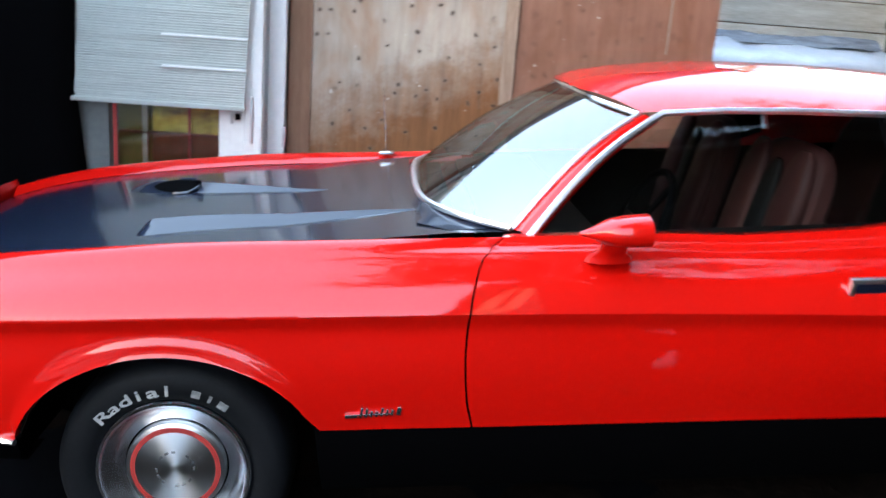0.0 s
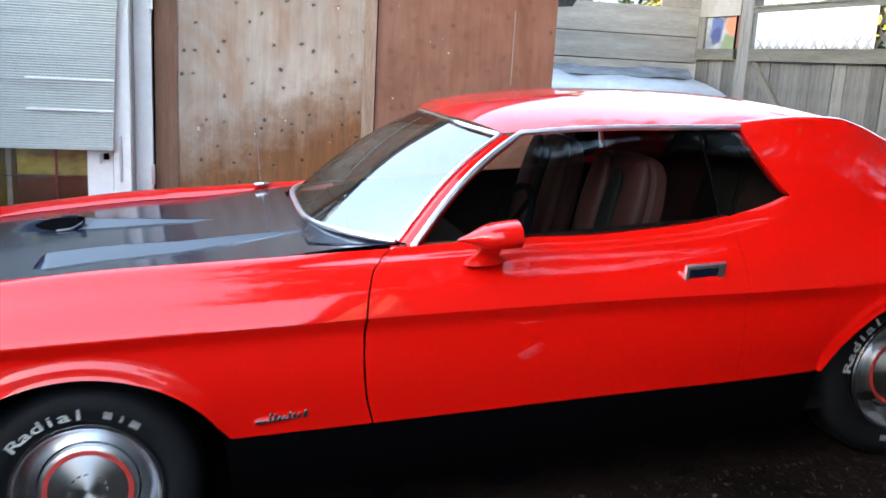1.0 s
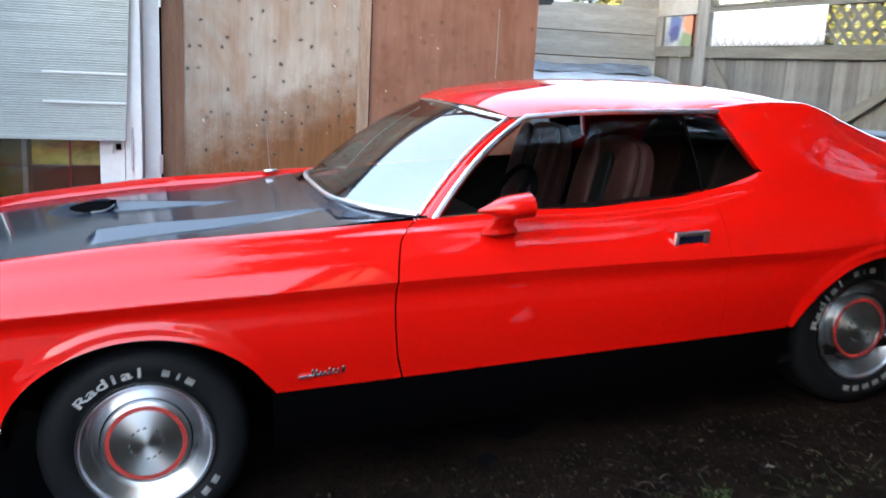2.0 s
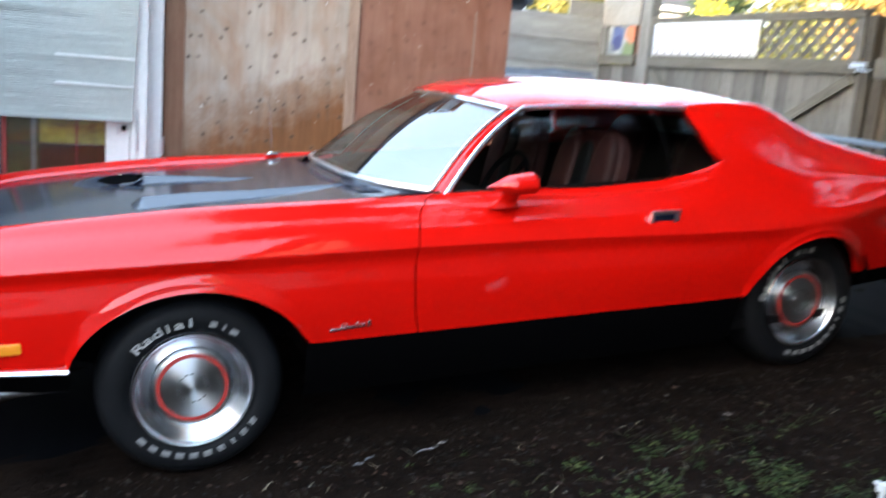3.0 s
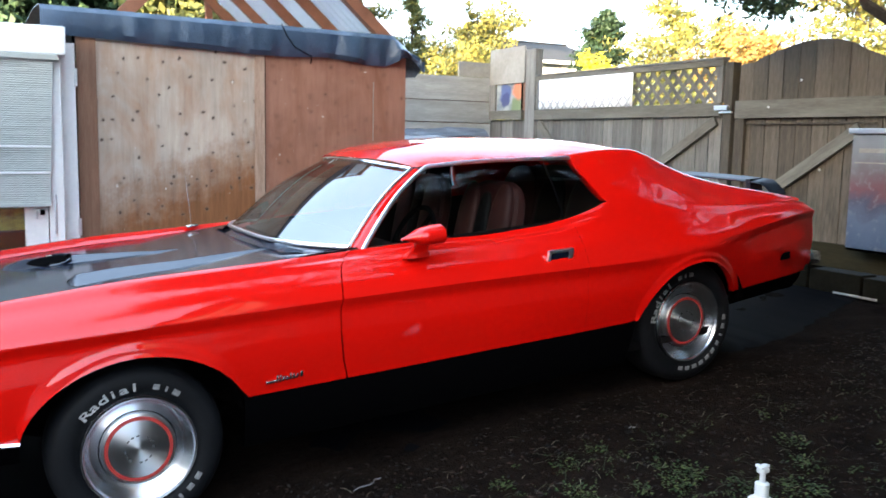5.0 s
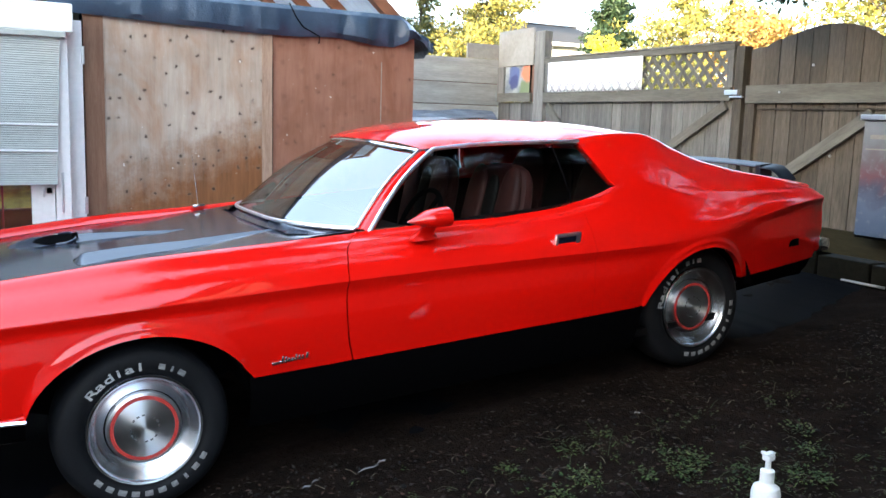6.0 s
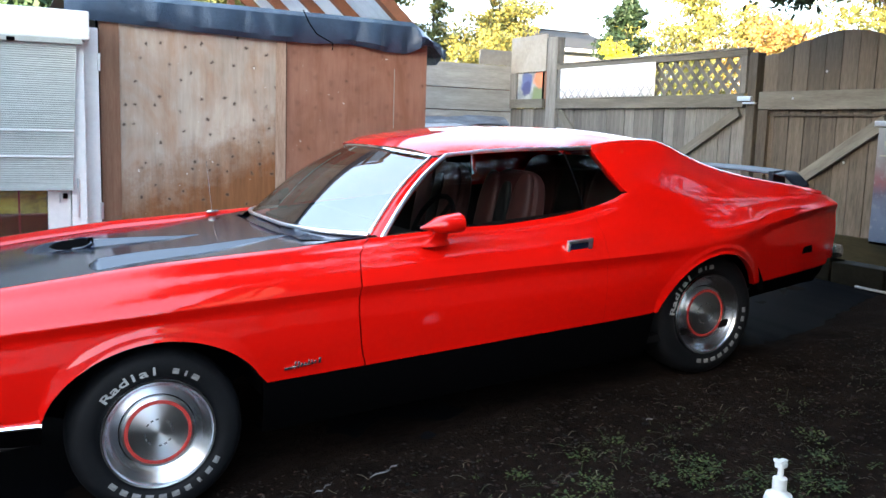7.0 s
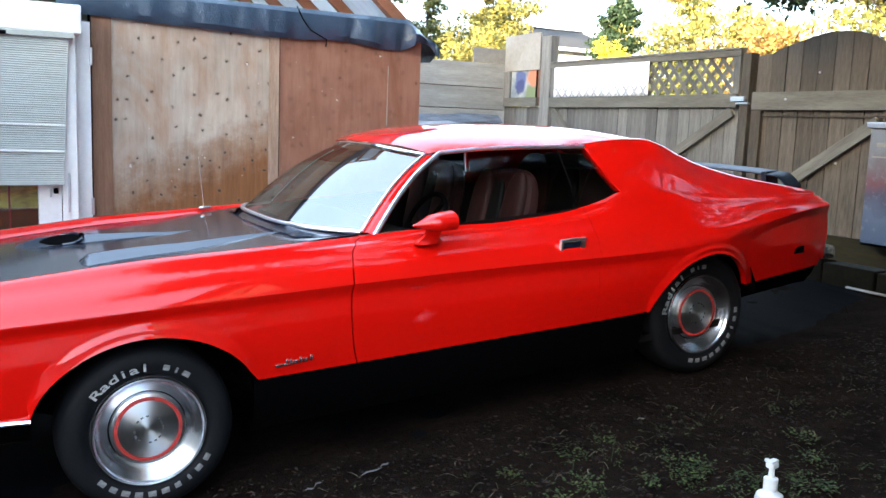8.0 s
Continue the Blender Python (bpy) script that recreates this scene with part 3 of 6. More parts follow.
rows = [[(1.205 + lean + r * 1.5 * math.cos(a), yc + r * math.sin(a), z) for a in [2 * math.pi * k / 12 for k in range(12)]] for r, yc, z, lean in ((0.044, -0.842, 0.900, 0.0), (0.040, -0.846, 0.914, 0.0), (0.030, -0.858, 0.926, 0.0), (0.026, -0.875, 0.942, 0.004), (0.026, -0.895, 0.962, 0.006), (0.034, -0.905, 0.985, 0.008))]
bm = bmesh.new()
grid_faces(bm, rows, True)
part("mirror_stalk", bm, RED, mirror)
# antenna on the far fender
ant = part("antenna", tube([(0.606, 0.700, 0.955), (0.606, 0.700, 1.05), (0.604, 0.702, 1.235)], 0.0016, 6), TRIM_RING, car)
part("antenna_base", box_bm(0.575, 0.640, 0.675, 0.725, 0.955, 0.968, bevel=0.005), CHROME, ant)
# ---- glass and interior ----
for s in (-1, 1):
    # fixed rear quarter pane with its front bar
    rows = []
    for i in range(9):
        u = i / 8
        xb = 2.050 + 0.230 * u
        xt = 2.055 + 0.145 * u
        zb, zt = z_ridge(xb) - 0.01, 1.222
        rows.append([(xb + (xt - xb) * v, s * (y_ridge(xb) - 0.012 + (0.588 - y_ridge(xb) + 0.012) * v + 0.012 * math.sin(math.pi * v)), zb + (zt - zb) * v) for v in [k / 6 for k in range(7)]])
    pane = part("quarter_window", sheet(rows), GLASS, car)
    pane.visible_shadow = False
    part("divider_bar", tube([Vector(p) for p in rows[0]], 0.0045, 6), BLACK, pane)
    # wound-up door glass, its front edge along the raked pillar
    rows = []
    for i in range(13):
        u = i / 12
        xb, xt = 1.02 + 1.028 * u, 1.40 + 0.653 * u
        zb, zt = z_ridge(xb) - 0.01, 1.222 - 0.012 * (1 - u)
        rows.append([(xb + (xt - xb) * v, s * (y_ridge(xb) - 0.014 + (0.588 - y_ridge(xb) + 0.012) * v + 0.012 * math.sin(math.pi * v)), zb + (zt - zb) * v) for v in [k / 6 for k in range(7)]])
    door_glass = part("door_window", sheet(rows), SIDE_GLASS, car)
    door_glass.visible_shadow = False
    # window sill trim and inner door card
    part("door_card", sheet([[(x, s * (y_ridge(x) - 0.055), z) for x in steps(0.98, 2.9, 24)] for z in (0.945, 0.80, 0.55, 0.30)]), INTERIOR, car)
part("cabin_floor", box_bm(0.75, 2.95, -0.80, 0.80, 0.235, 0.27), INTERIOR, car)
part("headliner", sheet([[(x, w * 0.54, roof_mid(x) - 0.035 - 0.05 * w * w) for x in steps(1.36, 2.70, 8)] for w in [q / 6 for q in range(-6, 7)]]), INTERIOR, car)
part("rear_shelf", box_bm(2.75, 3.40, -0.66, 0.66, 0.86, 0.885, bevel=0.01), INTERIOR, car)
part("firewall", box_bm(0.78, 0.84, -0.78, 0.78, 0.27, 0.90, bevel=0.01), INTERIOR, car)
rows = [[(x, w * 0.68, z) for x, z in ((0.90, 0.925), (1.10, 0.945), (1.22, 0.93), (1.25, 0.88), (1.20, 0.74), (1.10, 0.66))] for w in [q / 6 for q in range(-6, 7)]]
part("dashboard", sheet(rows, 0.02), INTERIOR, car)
bm = bmesh.new()
bmesh.ops.create_cone(bm, segments=6, radius1=0.02, radius2=0.02, depth=0.26, matrix=pose(1.30, -0.36, 0.83, 0, 68, 0))
column = part("steering_column", bm, INTERIOR, car)
rows = [[((0.185 + 0.013 * math.cos(b)) * math.cos(a), (0.185 + 0.013 * math.cos(b)) * math.sin(a), 0.013 * math.sin(b)) for b in [2 * math.pi * k / 8 for k in range(8)]] for a in [2 * math.pi * k / 36 for k in range(37)]]
bm = bmesh.new()
grid_faces(bm, rows, True)
bmesh.ops.remove_doubles(bm, verts=bm.verts, dist=1e-4)
for a in (90, 210, 330):
    box(bm, 0.02, 0.18, -0.014, 0.014, -0.004, 0.004, m=pose(0, 0, 0, 0, 0, a))
bmesh.ops.transform(bm, matrix=pose(1.42, -0.36, 0.875, 0, -62, 0), verts=bm.verts)
part("steering_wheel", bm, BLACK, car)


def pad(x_half, y_half, z_half, power=3.5, nu=18, nv=12):
    """A plump cushion."""
    bm = bmesh.new()
    rows = []
    sg = lambda t, p: math.copysign(abs(t) ** (2 / p), t)
    for j in range(nv + 1):
        b = -math.pi / 2 + math.pi * j / nv
        rows.append([(x_half * sg(math.cos(b), power) * sg(math.cos(a), power), y_half * sg(math.cos(b), power) * sg(math.sin(a), power), z_half * sg(math.sin(b), power)) for a in [2 * math.pi * k / nu for k in range(nu)]])
    grid_faces(bm, rows, True)
    bmesh.ops.remove_doubles(bm, verts=bm.verts, dist=1e-4)
    return bm


def seat_at(x, y, wide):
    lean = pose(x, y, 0.60, 0, 17, 0)
    specs = [("backrest", MAROON, (0.055, wide, 0.30), lean @ pose(0.02, 0, 0.26)), ("cushion", MAROON, (0.26, wide, 0.075), pose(x - 0.22, y, 0.53, 0, -6, 0))]
    made = []
    for name, m, half, where in specs:
        bm = pad(*half)
        bmesh.ops.transform(bm, matrix=where, verts=bm.verts)
        made.append(part("front_" + name if wide < 0.4 else "rear_" + name, bm, m, car))
    for d in (-1, 1):
        bm = pad(0.035, wide * 0.34, 0.27, 2.6)
        bmesh.ops.transform(bm, matrix=lean @ pose(-0.035, d * wide * 0.62, 0.27), verts=bm.verts)
        part("bolster", bm, MAROON, made[0], "raised maroon vinyl bolster")
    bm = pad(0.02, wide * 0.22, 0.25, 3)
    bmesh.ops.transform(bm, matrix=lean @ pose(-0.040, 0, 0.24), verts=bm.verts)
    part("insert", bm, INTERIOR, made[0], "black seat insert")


seat_at(1.76, -0.37, 0.25)
seat_at(1.76, 0.37, 0.25)
seat_at(2.45, 0.0, 0.58)

# ---- wheels ----
def letter(ch, tall, m, parent):
    """One raised letter standing in the xz plane."""
    text = bpy.data.curves.new("letter", "FONT")
    text.body, text.align_x, text.size, text.extrude, text.offset, text.resolution_u = ch, "CENTER", tall, 0.0016, 0.0005, 3
    holder = new("letter_form", text)
    me = bpy.data.meshes.new_from_object(holder.evaluated_get(bpy.context.evaluated_depsgraph_get()))
    bpy.data.objects.remove(holder)
    me.transform(pose(0, 0, 0, 90, 0, 0) @ Matrix.Diagonal((1.85, 1, 1, 1)) @ Matrix.Translation((0, -0.35 * tall, 0)))
    me.materials.clear()
    me.materials.append(m)
    ob = new("letter", me)
    ob.parent = parent
    return ob


def build_wheel():
    """One wheel, its face towards -y, centred on the hub."""
    tyre = [(0.095, 0.215), (0.105, 0.25), (0.102, 0.30), (0.085, 0.318), (0.05, 0.325), (0, 0.327), (-0.05, 0.325), (-0.085, 0.318), (-0.104, 0.302), (-0.112, 0.285), (-0.116, 0.262), (-0.114, 0.240), (-0.106, 0.222), (-0.092, 0.212)]
    hub = part("wheel", lathe(tyre, sides=72), RUBBER, car, "black tyre with raised white sidewall bars")
    rim = [(-0.090, 0.2135), (-0.108, 0.2150), (-0.114, 0.2110), (-0.112, 0.2030), (-0.104, 0.1980), (-0.100, 0.1930), (-0.090, 0.1800), (-0.074, 0.1650), (-0.066, 0.1520), (-0.064, 0.1440)]
    part("trim_ring", lathe(rim, sides=72), TRIM_RING, hub, "polished steel trim ring")
    part("rim_gap", lathe([(-0.063, 0.1445), (-0.058, 0.1440), (-0.058, 0.135)], sides=48), BLACK, hub)
    part("hub_cap", lathe([(-0.058, 0.1385), (-0.078, 0.1385), (-0.084, 0.1360), (-0.087, 0.1300), (-0.0875, 0.1240), (-0.089, 0.110), (-0.091, 0.06), (-0.092, 0.0005)], sides=72), STEEL, hub, "brushed steel hub cap")
    part("cap_ring", lathe([(-0.0872, 0.1255), (-0.0895, 0.1245), (-0.0900, 0.1120), (-0.0887, 0.1110)], sides=64), RED_RING, hub, "thin red ring")
    for a0, a1, widths in ((134, 52, (13, 10, 10, 4, 10, 4, 0, 14, 5, 16)), (221, 323, (17, 16, 18, 17, 17, 17, 14, 7, 16, 16))):
        for i, w in enumerate(widths):
            if not w:
                continue
            a = radians(a0 + (a1 - a0) * i / (len(widths) - 1))
            if a0 == 134 and i < 6:
                ob = letter("Radial"[i], 0.043, LETTER, hub)
            else:
                bm = box_bm(-w / 1150, w / 1150, -0.0014, 0.0014, -0.0105, 0.0105, bevel=0.001)
                ob = part("raised_mark", bm, WORN_LETTER, hub, smooth=False, angle=None)
            ob.matrix_local = Matrix.Translation((0.248 * math.cos(a), -0.1158, 0.248 * math.sin(a))) @ Matrix.Rotation(-(a - math.pi / 2), 4, "Y")
    # small worn lettering ring on the cap
    for k in range(16):
        if k % 4 == 3:
            continue
        a = 2 * math.pi * k / 16
        ob = part("cap_mark", box_bm(-0.0055, 0.0055, -0.0008, 0.0008, -0.003, 0.003), CAP_MARK, hub, smooth=False, angle=None)
        ob.matrix_local = Matrix.Translation((0.052 * math.cos(a), -0.0915, 0.052 * math.sin(a))) @ Matrix.Rotation(-(a - math.pi / 2), 4, "Y")
    return hub


wheel = build_wheel()
wheel.location = (0, -0.735, 0.33)
for x, s in ((2.769, -1), (0, 1), (2.769, 1)):
    w = copy_thing(wheel, pose(x, s * (0.735 if x < 1 else 0.712), 0.33, 0, -12 * x, 0 if s < 0 else 180))

# ---- ground ----
SLOPE = 0.0419                                 # the whole yard climbs towards the gates
rise = curve_of([(-60, -0.10), (-3.2, -0.12), (-1.5, -0.0786), (0, 0), (1.0, 0.0524), (3.0, 0.157), (4.0, 0.192), (5.2, 0.205), (60, 0.21)])


def ground_z(x, y):
    z = rise(max(-60, min(60, x))) + SLOPE * max(-60, min(60, x))
    if abs(x) < 9 and abs(y) < 9:
        wheel_room = min(1, max(0, min(math.hypot(x - cx, y - s * 0.74) for cx in (0, 2.77) for s in (-1, 1)) - 0.15) / 0.3)
        z += wheel_room * (0.018 * noise.noise((x * 1.3, y * 1.3, 0)) + 0.012 * noise.noise((x * 5, y * 5, 3)) + 0.006 * noise.noise((x * 14, y * 14, 8)))
    return z


near = lambda a, b, d: [a + d * i for i in range(int(round((b - a) / d)) + 1)]
xs = [-900, -300, -100, -40, -15, -8] + near(-4, 0, 0.25)[:-1] + near(0, 5.2, 0.05) + near(5.5, 8, 0.5) + [10, 15, 40, 100, 300, 900]
ys = [-900, -300, -100, -40, -15] + near(-7, -3.5, 0.25)[:-1] + near(-3.5, 1.0, 0.05) + near(1.25, 6, 0.5) + [8, 11, 15, 40, 100, 300, 900]
SOIL = varied("soil", (0.0010, 0.0008, 0.0007), (0.0215, 0.0142, 0.0108), 4.2, 0.9, fine=22, bump_s=1.0, dist=0.05, spec=0.04)
# unseen pale gravel beyond the damp soil, added to bounce light onto the car
n, l, b = nodes_of(SOIL)
sep, edge_at = n.new("ShaderNodeSeparateXYZ"), n.new("ShaderNodeMapRange")
l.new(mapped(SOIL), sep.inputs[0])
edge_at.inputs["From Min"].default_value, edge_at.inputs["From Max"].default_value = -4.9, -4.4
edge_at.inputs["To Min"].default_value, edge_at.inputs["To Max"].default_value = 1.0, 0.0
l.new(sep.outputs["Y"], edge_at.inputs["Value"])
soil_col = b.inputs["Base Color"].links[0].from_socket
grit = ramp(SOIL, noise_tex(SOIL, mapped(SOIL), 30, 6, 0.7), [(0.3, (0.20, 0.185, 0.165)), (0.7, (0.38, 0.36, 0.33))])
paint(SOIL, "Base Color", mixed(SOIL, edge_at.outputs["Result"], soil_col, grit))
ground = link_mesh("ground", sheet([[(x, y, ground_z(x, y)) for x in xs] for y in ys]), SOIL)
tagged(ground, "dark damp bare soil with sparse weeds", "ground", kind="structure")

# smooth wet concrete pad under and behind the car, shade included in its colour
PAD = varied("shaded_wet_concrete", (0.0006, 0.0009, 0.0017), (0.0017, 0.0024, 0.0042), 1.6, 0.7, fine=30, bump_s=0.15, spec=0.10)
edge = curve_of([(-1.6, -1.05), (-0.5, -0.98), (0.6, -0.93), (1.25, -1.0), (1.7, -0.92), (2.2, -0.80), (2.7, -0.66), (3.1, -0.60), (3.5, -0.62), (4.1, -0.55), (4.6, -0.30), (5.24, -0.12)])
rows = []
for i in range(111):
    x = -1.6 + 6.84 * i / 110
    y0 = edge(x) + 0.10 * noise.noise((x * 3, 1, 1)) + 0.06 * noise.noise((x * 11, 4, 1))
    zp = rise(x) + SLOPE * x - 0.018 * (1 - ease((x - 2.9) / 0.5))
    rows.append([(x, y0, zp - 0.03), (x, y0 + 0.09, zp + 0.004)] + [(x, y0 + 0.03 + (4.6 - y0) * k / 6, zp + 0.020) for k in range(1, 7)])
tagged(link_mesh("pavement", sheet(rows), PAD, angle=40), "smooth bluish wet concrete pad, shade included in its near-black colour", "concrete pad", kind="structure")

# ---- timber, paint and cloth ----
def plywood(name, dark, light, stain=None, line=0.0, tilt=0.0, knots=0.50):
    m = mat(name, light, 0.8, spec=0.25)
    vec = mapped(m, (1, 1, 1))
    long_vec = mapped(m, (9, 9, 0.8))
    big, grain, mid = noise_tex(m, vec, 2.3, 4, 0.6), noise_tex(m, long_vec, 3.0, 8, 0.7), noise_tex(m, vec, 9, 6, 0.7)
    col = mixed(m, 0.5, ramp(m, big, [(0.30, dark), (0.68, light)]), ramp(m, grain, [(0.28, dark), (0.70, light)]))
    # broad brown weather stains, stretched downwards
    blot = noise_tex(m, mapped(m, (1.6, 1.6, 0.7)), 2.0, 7, 0.65, 0.6)
    col = mixed(m, ramp(m, blot, [(0.48, (0, 0, 0)), (0.68, (0.55, 0.55, 0.55))]), col, tuple(c * 0.42 for c in light) if not stain else tuple(c * 1.1 for c in stain))
    n, l, _ = nodes_of(m)
    if stain:
        # a rain-soaked lower part with a ragged upper edge
        sep, add, rmp = n.new("ShaderNodeSeparateXYZ"), n.new("ShaderNodeMath"), n.new("ShaderNodeMath")
        l.new(vec, sep.inputs[0])
        rmp.operation = "MULTIPLY_ADD"
        rmp.inputs[1].default_value, rmp.inputs[2].default_value = -tilt, -line
        l.new(sep.outputs["X"], rmp.inputs[0])
        add.operation = "ADD"
        l.new(sep.outputs["Z"], add.inputs[0])
        l.new(rmp.outputs[0], add.inputs[1])
        jag = n.new("ShaderNodeMath")
        jag.operation = "MULTIPLY_ADD"
        jag.inputs[1].default_value = 0.55
        l.new(mid, jag.inputs[0])
        l.new(add.outputs[0], jag.inputs[2])
        fac = ramp(m, jag.outputs[0], [(0.10, (1, 1, 1)), (0.30, (0.55, 0.55, 0.55)), (0.46, (0, 0, 0))])
        wet = ramp(m, grain, [(0.25, tuple(c * 0.45 for c in stain)), (0.72, stain)])
        col = mixed(m, fac, col, wet)
    # knots, sparse and irregular
    vor = n.new("ShaderNodeTexVoronoi")
    vor.voronoi_dimensions = "2D"
    vor.inputs["Scale"].default_value, vor.inputs["Randomness"].default_value = 7.5, 0.9
    split, flat = n.new("ShaderNodeSeparateXYZ"), n.new("ShaderNodeCombineXYZ")
    l.new(vec, split.inputs[0])
    l.new(split.outputs["X"], flat.inputs["X"])
    l.new(split.outputs["Z"], flat.inputs["Y"])
    shake = n.new("ShaderNodeTexNoise")
    shake.inputs["Scale"].default_value, shake.inputs["Detail"].default_value = 30.0, 3.0
    l.new(vec, shake.inputs["Vector"])
    jolt = n.new("ShaderNodeVectorMath")
    jolt.operation = "MULTIPLY_ADD"
    jolt.inputs[1].default_value = (0.035, 0.035, 0.0)
    l.new(shake.outputs["Color"], jolt.inputs[0])
    l.new(flat.outputs[0], jolt.inputs[2])
    l.new(jolt.outputs[0], vor.inputs["Vector"])
    halo = ramp(m, vor.outputs["Distance"], [(0.04, (0.30, 0.30, 0.30)), (0.17, (0, 0, 0))])
    col = mixed(m, halo, col, tuple(c * 0.35 for c in light))
    knot = ramp(m, vor.outputs["Distance"], [(0.030, (0.85, 0.85, 0.85)), (0.088, (0, 0, 0))])
    col = mixed(m, mixed(m, 1.0, knot, ramp(m, mid, [(knots - 0.06, (0.0, 0.0, 0.0)), (knots + 0.06, (1, 1, 1))]), "MULTIPLY"), col, (0.035, 0.022, 0.016))
    speck = noise_tex(m, vec, 26, 2, 0.5)
    col = mixed(m, ramp(m, speck, [(0.735, (0, 0, 0)), (0.77, (1, 1, 1))]), col, (0.55, 0.52, 0.48))
    paint(m, "Base Color", col)
    bump(m, grain, 0.25, 0.004)
    return m


PLY_GREY = plywood("weathered_plywood", (0.23, 0.195, 0.162), (0.50, 0.440, 0.375), (0.265, 0.120, 0.050), 0.90, 0.40, knots=0.42)
PLY_RED = plywood("stained_plywood", (0.185, 0.088, 0.060), (0.33, 0.176, 0.124), (0.15, 0.058, 0.027), 0.92, 0.0, knots=0.60)
STILE = varied("stained_edge_board", (0.125, 0.060, 0.036), (0.265, 0.150, 0.095), 3, 0.8, grain=(8, 8, 0.8), fine=20)
BATTEN = varied("weathered_batten", (0.19, 0.125, 0.085), (0.43, 0.32, 0.245), 4, 0.8, grain=(6, 6, 0.9), fine=18)
BROWN = varied("brown_timber", (0.085, 0.040, 0.024), (0.20, 0.100, 0.062), 3, 0.8, grain=(8, 8, 0.8), fine=20)
GREY_WOOD = varied("grey_fence_wood", (0.056, 0.055, 0.050), (0.225, 0.219, 0.200), 2.5, 0.88, grain=(6, 6, 0.6), fine=16, per_object=0.30, spec=0.2)
BROWN_WOOD = varied("brown_fence_wood", (0.036, 0.030, 0.023), (0.142, 0.120, 0.094), 2.5, 0.88, grain=(6, 6, 0.7), fine=16, per_object=0.36, spec=0.2)
POST_WOOD = varied("dark_post_wood", (0.034, 0.030, 0.024), (0.108, 0.096, 0.078), 2.5, 0.88, grain=(6, 6, 0.7), fine=16, spec=0.2)
RAIL_WOOD = varied("rail_wood", (0.082, 0.078, 0.064), (0.200, 0.190, 0.160), 2.5, 0.88, grain=(6, 0.7, 6), fine=16, per_object=0.12, spec=0.2)
# moss colour, lowered further for the shade low on the gates
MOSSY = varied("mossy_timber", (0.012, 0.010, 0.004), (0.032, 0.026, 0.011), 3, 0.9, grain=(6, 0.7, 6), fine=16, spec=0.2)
PLANK = varied("pale_plank", (0.22, 0.212, 0.19), (0.46, 0.445, 0.41), 2.5, 0.85, grain=(0.8, 6, 6), fine=14, per_object=0.15, spec=0.2)
PANEL_GREY = varied("grey_panel", (0.20, 0.185, 0.16), (0.34, 0.32, 0.285), 2.5, 0.85, fine=22, per_object=0.1)
TARP = varied("dark_tarpaulin", (0.018, 0.036, 0.064), (0.048, 0.084, 0.138), 3, 0.28, fine=11, bump_s=0.5, dist=0.02, spec=0.5)
SILVER = varied("silver_tarpaulin", (0.20, 0.22, 0.25), (0.38, 0.41, 0.45), 3, 0.35, fine=30, bump_s=0.3)
WHITE = varied("white_painted_panel", (0.70, 0.71, 0.70), (0.86, 0.87, 0.85), 3, 0.45, fine=30, bump_s=0.05)
BLIND = varied("grey_blind", (0.33, 0.36, 0.34), (0.47, 0.50, 0.47), 1.5, 0.5, fine=40, bump_s=0.05)
RAFTER = varied("cedar_rafter", (0.16, 0.060, 0.032), (0.27, 0.115, 0.065), 3, 0.8, fine=20)
SHEETING = varied("clear_roof_sheet", (0.55, 0.60, 0.66), (0.68, 0.73, 0.78), 3, 0.5, fine=15)
SHEETING.node_tree.nodes["Principled BSDF"].inputs["Transmission Weight"].default_value = 0.55
# block colour set far below concrete to hold the shade at the gate foot
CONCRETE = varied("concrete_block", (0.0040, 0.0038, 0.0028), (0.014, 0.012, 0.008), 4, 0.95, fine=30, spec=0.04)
METAL = mat("galvanised", (0.55, 0.56, 0.57), 0.35, 1.0)


def at_origin(ob, where):
    ob.location = where
    return ob


def board(name, parent, x0, x1, y0, y1, z0, z1, m, bevel=0.004, turn=None):
    """A sawn board, its own object, as a part."""
    c = ((x0 + x1) / 2, (y0 + y1) / 2, (z0 + z1) / 2)
    hx, hy, hz = (x1 - x0) / 2, (y1 - y0) / 2, (z1 - z0) / 2
    ob = part(name, box_bm(-hx, hx, -hy, hy, -hz, hz, bevel=min(bevel, hx, hy, hz) * 0.9), m, parent, smooth=False, angle=None)
    ob.matrix_local = Matrix.Translation(c) @ (turn or Matrix())
    return ob


# ---- plywood shed ----
shed = tagged(empty("shed", pose(-0.064, 0, 0.045)), "low shed of weathered plywood sheets under a dark tarpaulin", "shed")
SY = 1.335
TOP = lambda x: 2.014 - 0.040 * x               # lower edge of the roof
def wall_sheet(name, x0, x1, m, label, y=SY, t=0.012):
    rows = [[(x, y + d, z) for d in (0, t)] for x, z in ((x0, 0.0), (x1, 0.0), (x1, TOP(x1) + 0.08), (x0, TOP(x0) + 0.08))]
    bm = bmesh.new()
    f = [[bm.verts.new(p[k]) for p in rows] for k in (0, 1)]
    bm.faces.new(f[0])
    bm.faces.new(f[1])
    for i in range(4):
        bm.faces.new((f[0][i], f[0][(i + 1) % 4], f[1][(i + 1) % 4], f[1][i]))
    return part(name, bm, m, shed, label, smooth=False, angle=None)
wall_sheet("plywood_sheet", 0.185, 1.150, PLY_GREY, "grey weathered plywood with a damp orange lower part")
wall_sheet("plywood_sheet", 1.156, 2.180, PLY_RED, "red-brown stained plywood")
wall_sheet("stile", 0.082, 0.190, STILE, "stained brown edge board", y=SY - 0.010, t=0.03)
wall_sheet("dark_gap", 0.066, 0.080, BLACK, "dark joint", y=SY + 0.004, t=0.02)
